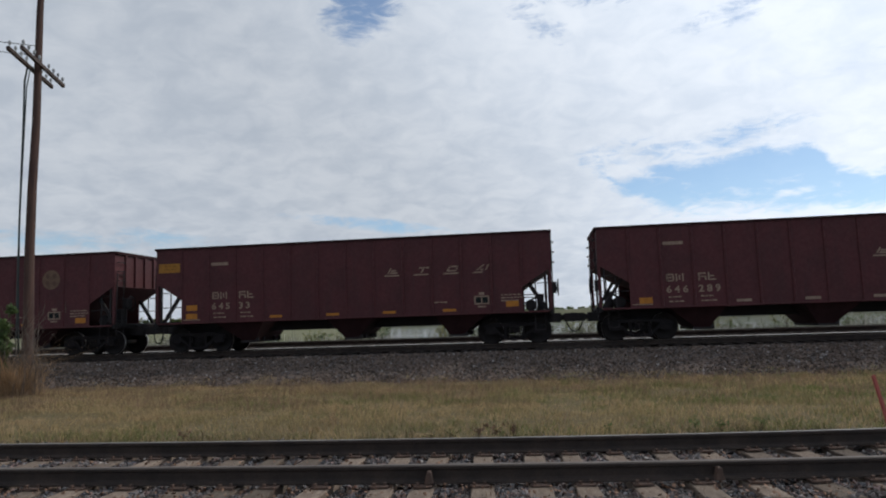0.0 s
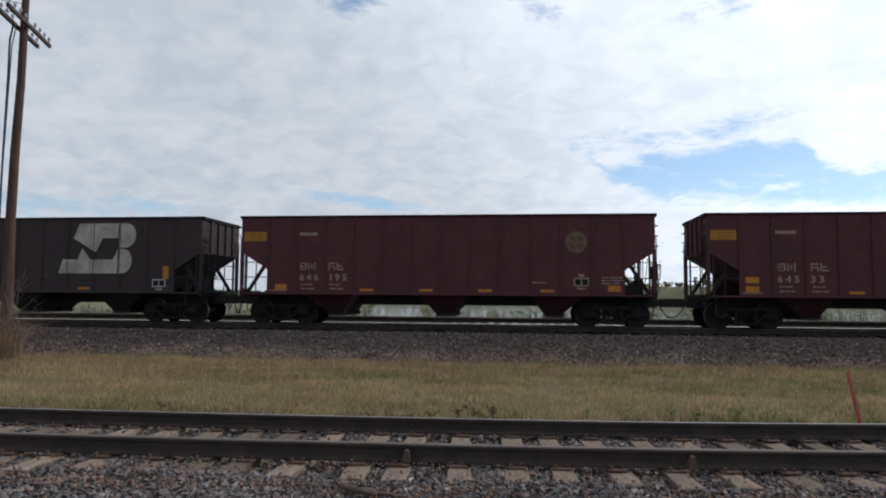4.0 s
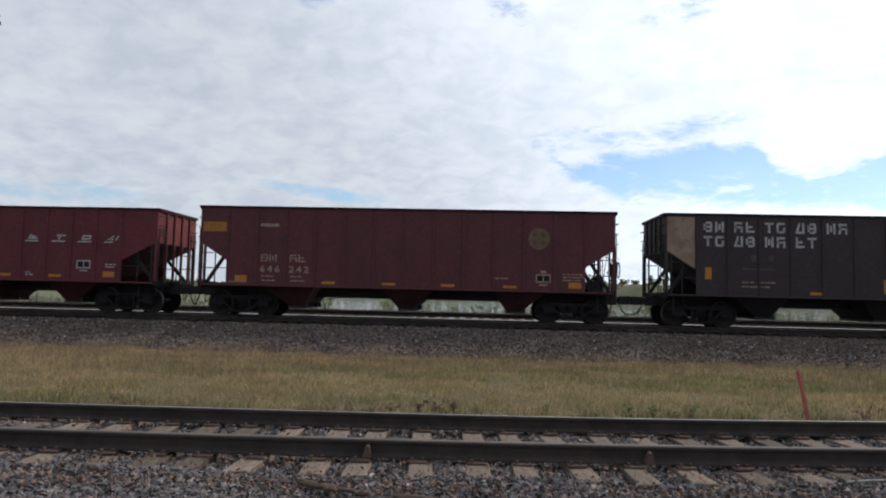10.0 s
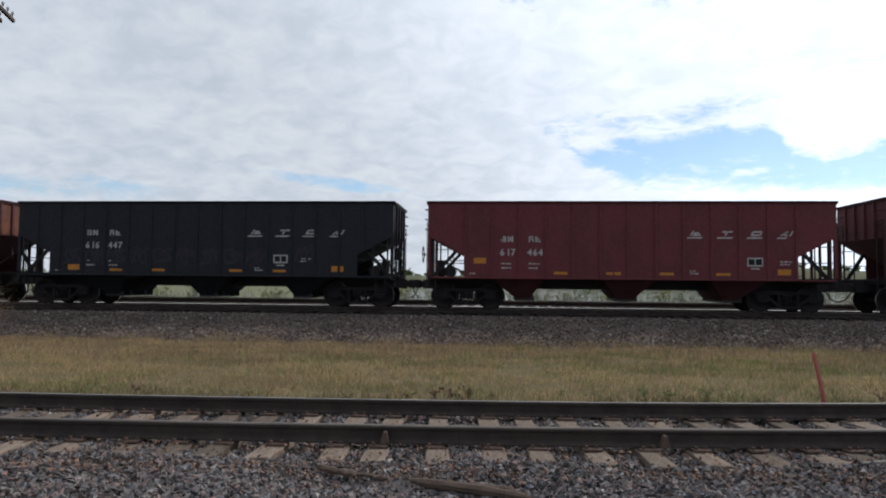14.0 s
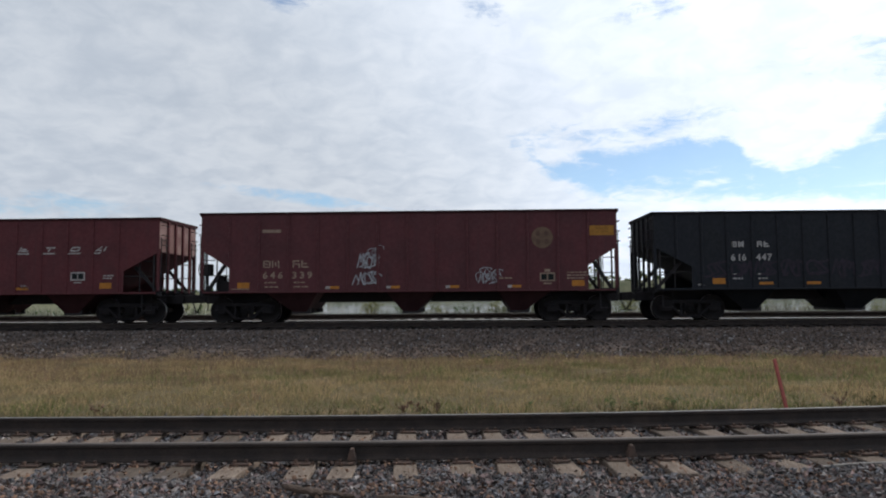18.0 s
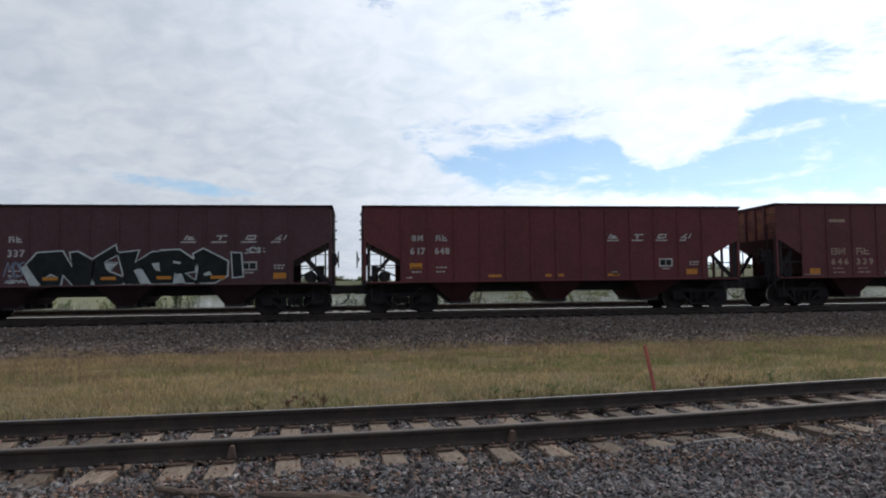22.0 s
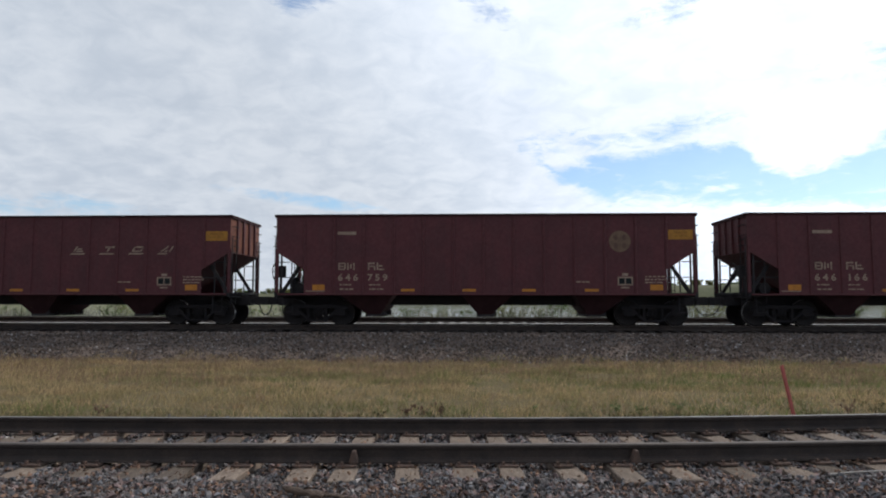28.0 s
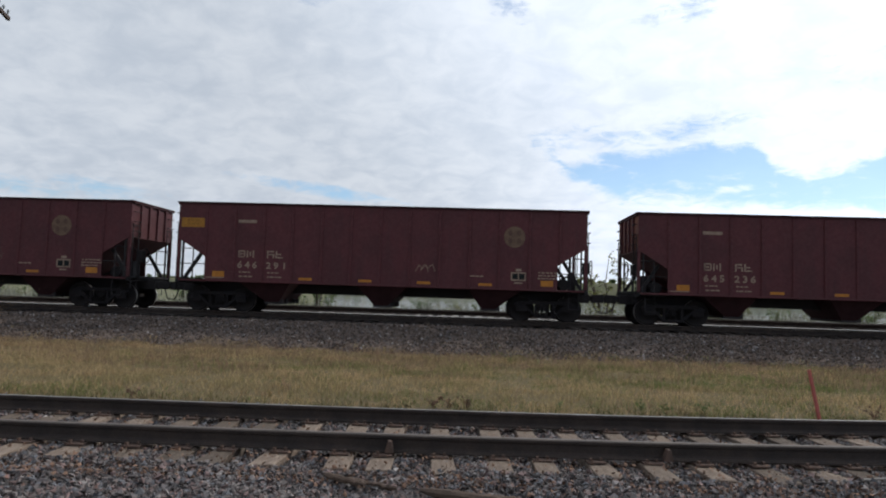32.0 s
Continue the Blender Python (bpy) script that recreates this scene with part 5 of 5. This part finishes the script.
def build_grass():
    n = 270000
    y = np.sqrt(rng.uniform(8.5 ** 2, 20.7 ** 2, n))
    x = rng.uniform(-1, 1, n) * (0.95 * y + 1.2)
    lump = np.array([noise.noise((a * 0.9, b * 0.9, 5.0)) + 0.6 * noise.noise((a * 2.7, b * 2.7, 1.0)) for a, b in zip(x, y)])
    thin = np.clip((y - near_of(x) - 2.05) / 0.5, 0.0, 1.0)
    thin *= np.clip((19.9 + 1.3 * lump - y) / 2.6, 0.0, 1.0)
    keep = rng.uniform(0, 1, n) < thin * np.clip(0.75 + 0.5 * lump, 0.25, 1)
    x, y, lump = x[keep], y[keep], lump[keep]
    high = np.clip(0.070 + 0.085 * lump + rng.gamma(2.0, 0.014, len(x)), 0.05, 0.30)
    base = np.maximum(ground_many(x, y), np.interp(y, (18.3, 19.6, 20.9), (-0.36, -0.13, 0.12))) - 0.01
    # green blades grow thick along the stone edge and in a belt further back
    belt = np.interp(y, (9.0, 9.7, 10.3, 12.2, 13.2, 15.0, 16.2, 20), (0.42, 0.34, 0.06, 0.06, 0.34, 0.32, 0.08, 0.05))
    patchy = np.array([0.8 * noise.noise((a * 0.45, b * 1.0, 21.0)) + 0.8 * noise.noise((a * 1.7, b * 2.4, 4.0)) + 0.5 * noise.noise((a * 4.1, b * 4.6, 9.0)) for a, b in zip(x, y)])
    green = rng.uniform(0, 1, len(x)) < belt + 0.06 + 0.030 * x + 0.70 * patchy
    for name, label, pick, mat in (("grass", "short dry tan autumn grass", ~green, GRASS), ("green_grass", "short dull green grass between the dry blades", green, GREENGRASS)):
        k = int(pick.sum())
        blades(name, label, x[pick], y[pick], base[pick], high[pick], rng.uniform(0.005, 0.011, k), 0.55, mat)
    # thin seed stalks that stand above the sward
    n = 24000
    y = rng.uniform(9.6, 18.9, n)
    x = rng.uniform(-1, 1, n) * (0.95 * y + 1.2)
    pick = np.array([noise.noise((a * 0.5, b * 1.1, 11.0)) for a, b in zip(x, y)]) + 0.09 * (y - 14) > 0.0
    x, y = x[pick], y[pick]
    blades("seed_stalks", "thin pinkish-brown seed stalks above the grass", x, y, ground_many(x, y) - 0.01, rng.uniform(0.14, 0.30, len(x)), rng.uniform(0.006, 0.012, len(x)), 0.35, STALK)
    # a ragged fringe along the stone edge
    n = 11000
    x = rng.uniform(-11, 11, n)
    y = near_of(x) + 2.12 + rng.gamma(1.5, 0.22, n)
    pick = np.array([noise.noise((a * 1.6, 0.0, 8.0)) for a in x]) > 0.0
    x, y = x[pick], y[pick]
    blades("grass_fringe", "darker tufts along the edge of the stone", x, y, ground_many(x, y) - 0.01, rng.uniform(0.06, 0.17, len(x)), rng.uniform(0.006, 0.012, len(x)), 0.5, TUFT)


BANK = material("olive_bank_grass", (0.115, 0.112, 0.062), (0.065, 0.075, 0.036), 0.06, 0.95, grain=0.2)
STALK = material("pink_brown_seed_stalk", (0.25, 0.162, 0.112), (0.19, 0.13, 0.085), 0.8, 0.9, island=0.4, thin=0.4)
GREENGRASS = material("dull_green_grass", (0.172, 0.192, 0.068), (0.120, 0.142, 0.050), 0.9, 0.9, island=0.4, thin=0.45)
REDWEED = material("red_brown_weed_leaf", (0.155, 0.082, 0.055), (0.10, 0.06, 0.042), 0.9, 0.9, island=0.4)
TUFT = material("dull_green_tuft", (0.13, 0.125, 0.05), (0.16, 0.11, 0.06), 0.9, 0.9, island=0.4)


# ---------------------------------------------------------------- pole, post, timber, weeds
def build_pole():
    px, py, foot = -14.42, 17.40, -0.25
    pole = thing("utility_pole", pose(px, py, foot), label="brown wooden utility pole with doubled crossarms", category="utility pole")
    bm = bmesh.new()
    hs = [0, 0.4, 2, 4, 6, 8, 9.5, 11.4, 13.2]
    tube(bm, [(0.012 * h + 0.03 * math.sin(h), 0.02 * math.sin(h * 0.7), h) for h in hs], [0.150 - 0.005 * h for h in hs], 14)
    part("shaft", bm, POLEWOOD, pole)
    for dx, dz in ((-0.17, -0.02), (0.17, 0.02)):
        bm = bmesh.new()
        box(bm, dx - 0.045, dx + 0.045, -1.55, 1.55, 9.58 + dz, 9.70 + dz)
        arm = part("crossarm", bm, ARMWOOD, pole, soften=0.01)
        arm.matrix_local = pose(0.11, 0, 0, 0, 0, 18.4)
        for k in (-1.45, -1.08, -0.71, -0.34, 0.34, 0.71, 1.08, 1.45):
            bm = bmesh.new()
            tube(bm, [(dx, k, 9.70 + dz), (dx, k, 9.78 + dz), (dx, k, 9.79 + dz), (dx, k, 9.85 + dz), (dx, k, 9.89 + dz)], [0.014, 0.014, 0.036, 0.042, 0.022], 8)
            part("insulator", bm, GLASSY, arm, "pale glass insulator")
    bm = bmesh.new()
    tube(bm, [(0.02, -0.3, 9.55), (-0.14, -0.20, 9.2), (-0.20, -0.12, 8.0), (-0.23, -0.1, 6.5), (-0.24, -0.1, 5.0), (-0.24, -0.08, 3.4), (-0.20, -0.06, 2.0), (-0.16, 0.0, 0.2)], 0.028, 7)
    part("down_cable", bm, WIRE, pole, "slack grey-green cable down the pole")
    bm = bmesh.new()
    tube(bm, [(0.04, -0.22, 9.5), (-0.05, -0.22, 9.0), (-0.11, -0.2, 7.0), (-0.17, -0.2, 4.0), (-0.15, -0.18, 0.3)], 0.016, 6)
    part("ground_wire", bm, WIRE, pole)
    for (a, b) in (((0.05, -0.3, 9.95), (-16, -4.5, 12.6)), ((0.0, 0.0, 10.35), (-16, -4.2, 13.1)), ((0.1, -1.1, 9.98), (-14, -6.0, 11.6))):
        bm = bmesh.new()
        a, b = Vector(a), Vector(b)
        tube(bm, [a.lerp(b, t) - Vector((0, 0, 1.1 * t * (1 - t))) for t in np.linspace(0, 1, 9)], 0.011, 5)
        part("wire", bm, WIRE, pole)


def build_post():
    post = thing("marker_post", pose(4.40, 9.38, -0.05, 0, -12.5, 8), label="faded red flanged steel marker post leaning in the grass", category="post")
    bm = bmesh.new()
    prism(bm, [(-0.017, 0.0), (0.017, 0.0), (0.017, 0.77), (0.013, 0.782), (-0.013, 0.782), (-0.017, 0.77)], -0.006, 0.006)
    part("web", bm, POSTRED, post)
    for s in (-1, 1):
        bm = bmesh.new()
        box(bm, s * 0.017 - 0.004, s * 0.017 + 0.004, 0.0, 0.026, 0.0, 0.77)
        part("flange", bm, POSTRED, post)


def timber(name, a, b, wide, seed, label):
    r = random.Random(seed)
    bm, n = bmesh.new(), 9
    a, b = Vector(a), Vector(b)
    pts = [a.lerp(b, i / (n - 1)) + Vector((r.uniform(-0.012, 0.012), r.uniform(-0.015, 0.015), r.uniform(-0.006, 0.01))) for i in range(n)]
    tube(bm, pts, [wide * (0.35 if i in (0, n - 1) else r.uniform(0.75, 1.1)) for i in range(n)], 8)
    for v in bm.verts:
        v.co.z = max(v.co.z, 0.0) * 0.8 + r.uniform(-0.004, 0.004)
    solid(name, bm, DRIFT, label=label, category="debris")


def build_debris():
    timber("timber_scrap", (-1.50, 5.62, 0.05), (-1.12, 5.40, 0.05), 0.040, 1, "rotten split brown timber lying on gravel")
    timber("timber_scrap", (-1.25, 5.50, 0.05), (-0.86, 5.36, 0.04), 0.025, 2, "short dark bark piece lying on gravel")
    timber("timber_scrap", (-0.66, 5.28, 0.06), (0.26, 4.94, 0.06), 0.048, 3, "long rotten brown timber lying on gravel")
    timber("timber_scrap", (-0.38, 5.27, 0.04), (0.12, 5.17, 0.05), 0.030, 4, "grey splinter of timber lying on gravel")
    bm = bmesh.new()
    tube(bm, [(3.22, 6.25, 0.045), (3.45, 6.31, 0.05), (3.70, 6.36, 0.05), (3.92, 6.41, 0.045)], 0.011, 8)
    solid("pipe", bm, PALEPIPE, label="thin pale pipe lying along the ties", category="pipe")


def leaves_mesh(name, centres, size, mat, per=1):
    """Small two-sided leaves round the centres given."""
    c = np.repeat(np.asarray(centres), per, axis=0)
    n = len(c)
    c = c + rng.normal(0, size * 0.7, c.shape)
    a = rng.normal(size=(n, 3))
    a /= np.linalg.norm(a, axis=1)[:, None]
    b = np.cross(a, rng.normal(size=(n, 3)))
    b /= np.linalg.norm(b, axis=1)[:, None]
    s = (size * rng.uniform(0.5, 1.2, n))[:, None]
    v = np.stack([c - a * s, c + b * s * 0.45, c + a * s, c - b * s * 0.45], 1).reshape(-1, 3)
    return mesh_from(name, v, np.arange(4 * n).reshape(-1, 4), mat)


def shrub(name, x, y, z, height, spread, leaf, mat, count, label, seed, category="shrub", stems=5, upright=0.5):
    """Tapered stems with limbs, and leaves along them with gaps between."""
    r = random.Random(seed)
    bush = thing(name, pose(x, y, z), label=label, category=category)
    tips = []
    for s in range(stems):
        bm = bmesh.new()
        ang = 2 * math.pi * (s + r.random()) / stems
        out = spread * r.uniform(0.25, 0.9)
        pts = [Vector((out * f * math.cos(ang) + r.uniform(-0.06, 0.06) * height * f, out * f * math.sin(ang), height * r.uniform(0.75, 1.0) * f ** upright)) for f in (0.0, 0.15, 0.4, 0.7, 1.0)]
        tube(bm, pts, [0.018 * height, 0.014 * height, 0.010 * height, 0.006 * height, 0.003 * height], 6)
        if height < 0.5:
            tips += [p[:] for p in pts[1:]]
        for j in range(9 if height > 0.5 else 0):
            k = r.uniform(0.3, 1.0)
            p = pts[min(int(k * 4), 3)].lerp(pts[min(int(k * 4) + 1, 4)], (k * 4) % 1)
            q = p + Vector((r.uniform(-1, 1), r.uniform(-1, 1), r.uniform(-0.1, 0.9))) * spread * 0.35
            tube(bm, [p, p.lerp(q, 0.5) + Vector((0, 0, 0.03 * height)), q], [0.005 * height, 0.004 * height, 0.002 * height], 4)
            tips += [p.lerp(q, f)[:] for f in (0.35, 0.6, 0.8, 1.0)]
        part("stem", bm, BARK, bush)
    if count:
        pick = [tips[r.randrange(len(tips))] for _ in range(count)]
        part("foliage", leaves_mesh("foliage", pick, leaf, mat, 1), None, bush)
    return bush


def build_weeds():
    # dead weeds round the foot of the pole
    weed = thing("dead_weed_clump", pose(-14.25, 16.75, -0.25), label="tall straw-coloured dead weeds at a pole foot", category="weeds")
    n = 1100
    a, d = rng.uniform(0, 2 * math.pi, n), np.abs(rng.normal(0, 0.42, n))
    x, y = d * np.cos(a), d * np.sin(a) * 0.7
    high = np.clip(rng.normal(1.25, 0.40, n) - 0.65 * d, 0.2, 2.1)
    stalks = blades("straw", "", x, y, np.zeros(n), high, rng.uniform(0.006, 0.016, n), 0.72, WEED, "")
    stalks.parent = weed
    bm = bmesh.new()
    r = random.Random(5)
    for _ in range(38):
        x0, y0 = r.uniform(-0.5, 0.6), r.uniform(-0.4, 0.4)
        h = r.uniform(1.2, 2.9)
        p = [Vector((x0 + 0.55 * f * r.uniform(-0.6, 1.6), y0 + 0.2 * f * r.uniform(-1, 1), h * f)) for f in (0, 0.4, 0.75, 1.0)]
        tube(bm, p, [0.012, 0.009, 0.006, 0.003], 5)
        for _ in range(3):
            f = r.uniform(0.4, 0.95)
            b = p[0].lerp(p[3], f)
            tube(bm, [b, b + Vector((r.uniform(-0.3, 0.3), r.uniform(-0.2, 0.2), r.uniform(0.1, 0.4)))], [0.005, 0.002], 4)
    part("brushwood", bm, TWIG, weed, "bare grey twigs")
    shrub("sapling", -14.80, 16.95, -0.25, 2.75, 0.30, 0.085, LEAF, 3600, "narrow green sapling beside a utility pole", 12, "sapling", 4, 0.75)
    # low plants in the verge
    r = random.Random(9)
    for x, y, h, mat, what in ((-0.63, 9.32, 0.20, REDWEED, "reddish-brown"), (-0.38, 9.38, 0.17, REDWEED, "reddish-brown"), (-0.85, 9.36, 0.15, REDWEED, "reddish-brown"), (-5.1, 9.25, 0.16, REDWEED, "reddish-brown"),
                               (-1.2, 9.05, 0.15, TUFT, "dull"), (0.9, 9.55, 0.12, LEAF, "green"), (2.1, 9.75, 0.14, LEAF, "green"), (2.4, 9.70, 0.12, LEAF, "green"), (3.0, 9.90, 0.15, LEAF, "green"),
                               (5.3, 9.75, 0.22, REDWEED, "reddish-brown"), (5.7, 9.85, 0.18, TUFT, "dull"), (6.6, 10.0, 0.20, LEAF, "green")):
        shrub("weed", x, y, -0.02, h, h * 1.1, 0.022, mat, 80, f"small {what} weed in the grass verge", r.randrange(99), "weeds", 5)


# ---------------------------------------------------------------- beyond the tracks
def water_material():
    m = bpy.data.materials.new("calm_pond_water")
    m.use_nodes = True
    s = Nodes(m.node_tree)
    pos = s.add("ShaderNodeTexCoord").outputs["Object"]
    b = s.add("ShaderNodeBsdfPrincipled")
    b.inputs["Base Color"].default_value = (0.05, 0.055, 0.045, 1)
    b.inputs["Roughness"].default_value = 0.08
    b.inputs["IOR"].default_value = 1.33
    n = s.add("ShaderNodeBump")
    n.inputs["Strength"].default_value = 0.08
    n.inputs["Distance"].default_value = 0.05
    s.put(n.inputs["Height"], s.noise(s.vmath("MULTIPLY", pos, (0.5, 1.5, 1)), 2.0, 3.0))
    s.put(b.inputs["Normal"], n.outputs[0])
    o = s.add("ShaderNodeOutputMaterial")
    s.tree.links.new(b.outputs[0], o.inputs[0])
    return m


def build_distance():
    v = [(-14, 58, -0.62), (300, 58, -0.62), (900, 330, -0.62), (-75, 330, -0.62)]
    tagged(new("water", mesh_from("water", v, [(0, 1, 2, 3)], water_material())), "pale still water beyond the tracks", "water", kind="structure")
    # weeds and reeds on the far shoulder
    n = 52000
    x = rng.uniform(-34, 34, n)
    y = rng.uniform(33.0, 40.0, n)
    lump = np.array([noise.noise((a * 0.22, 0.0, 3.0)) + 0.5 * noise.noise((a * 0.9, b * 0.3, 7.0)) for a, b in zip(x, y)])
    keep = lump + rng.normal(0, 0.15, n) > -0.42
    x, y, lump = x[keep], y[keep], lump[keep]
    z0 = np.interp(y, (33, 34, 35.5, 40), (0.15, -0.2, -0.6, -0.6))
    high = np.clip(1.05 + 0.7 * lump + rng.normal(0, 0.25, len(x)), 0.4, 1.9)
    blades("reeds", "pale dry reeds and tall weeds behind the tracks", x, y, z0, high, rng.uniform(0.015, 0.04, len(x)), 0.16, REED, "reeds")
    r = random.Random(31)
    for x, h in ((-24, 1.7), (-20.5, 1.5), (-16, 1.9), (-12.2, 1.5), (-5.0, 1.6), (-1.6, 1.4), (2.4, 1.8), (3.6, 1.5), (9.6, 1.6), (12.0, 1.9), (15.5, 1.6), (19, 1.8)):
        mat = LEAF if r.random() < 0.45 else LEAFDRY
        shrub("shrub", x, 35.2 + r.uniform(-0.8, 1.5), -0.55, h + 0.1, 0.9, 0.06, mat, 520, "green-yellow shrub growing behind the tracks", r.randrange(999), "shrub", 6, 0.8)
    for k in range(34):
        h = r.uniform(0.7, 1.5)
        shrub("shrub", -40 + 2.5 * k + r.uniform(-0.9, 0.9), r.uniform(42, 52), -0.6, h + 0.5, 1.3, 0.09, (LEAF, LEAFDRY)[k % 2], 360, "low olive shrub in the field behind the tracks", r.randrange(999), "shrub", 6, 0.7)
    shrub("sapling", 6.35, 35.4, -0.5, 4.4, 1.3, 0.15, LEAFDRY, 150, "thin sparse sapling with few yellow-green leaves", 77, "sapling", 4, 0.85)
    shrub("sapling", -8.75, 35.0, -0.5, 4.5, 0.8, 0.13, LEAF, 420, "slender leafy green sapling behind the tracks", 78, "sapling", 3, 0.9)
    # grassy bank across the water, higher on the right
    xs = np.linspace(-520, 520, 261)
    top = np.interp(xs, (-520, -120, 20, 60, 160, 520), (5.0, 4.6, 5.2, 9.0, 9.6, 8.0)) + np.array([1.1 * noise.noise((a * 0.03, 2.0, 0.0)) + 0.5 * noise.noise((a * 0.12, 5.0, 0.0)) for a in xs])
    v = [(a, y, z) for y, f in ((328, -0.2), (334, 0.35), (340, 0.8), (348, 1.0), (380, 1.0), (420, 0.0)) for a, z in zip(xs, top * f)]
    n = len(xs)
    f = [(j * n + i, j * n + i + 1, (j + 1) * n + i + 1, (j + 1) * n + i) for j in range(5) for i in range(n - 1)]
    tagged(new("far_bank", mesh_from("far_bank", v, f, BANK, True)), "olive grass bank across the water", "bank", kind="structure")
    for x, h in ((85.4, 5.0), (89.6, 4.4)):
        shrub("tree", x, 346, 8.6, h, 1.0, 0.34, LEAF, 700, "small upright tree on the far bank", int(x), "tree", 4, 0.9)
    # far belt of trees across the water
    kinds = []
    for k in range(5):
        h = (3.5, 5.0, 3.0, 5.5, 4.0)[k]
        tree = shrub("tree", 0, -900 - 30 * k, 0.4, h, h * 0.62, 0.34, LEAFDRY if k % 2 else LEAF, 1500, "distant round-crowned tree across the water", 200 + k, "tree", 6, 0.8)
        kinds.append(tree)
    x = -460.0
    used = set()
    while x < 440:
        k = r.randrange(5)
        m = pose(x, 350, float(np.interp(x, xs, top)) - 2.4, 0, 0, r.uniform(0, 360))
        if k not in used:
            used.add(k)
            kinds[k].matrix_world = m
        else:
            copy_thing(kinds[k], m)
        x += r.uniform(2.0, 6.5)


build_pole()
build_post()
build_debris()
build_weeds()
build_distance()
build_gravel()
build_grass()

motions()
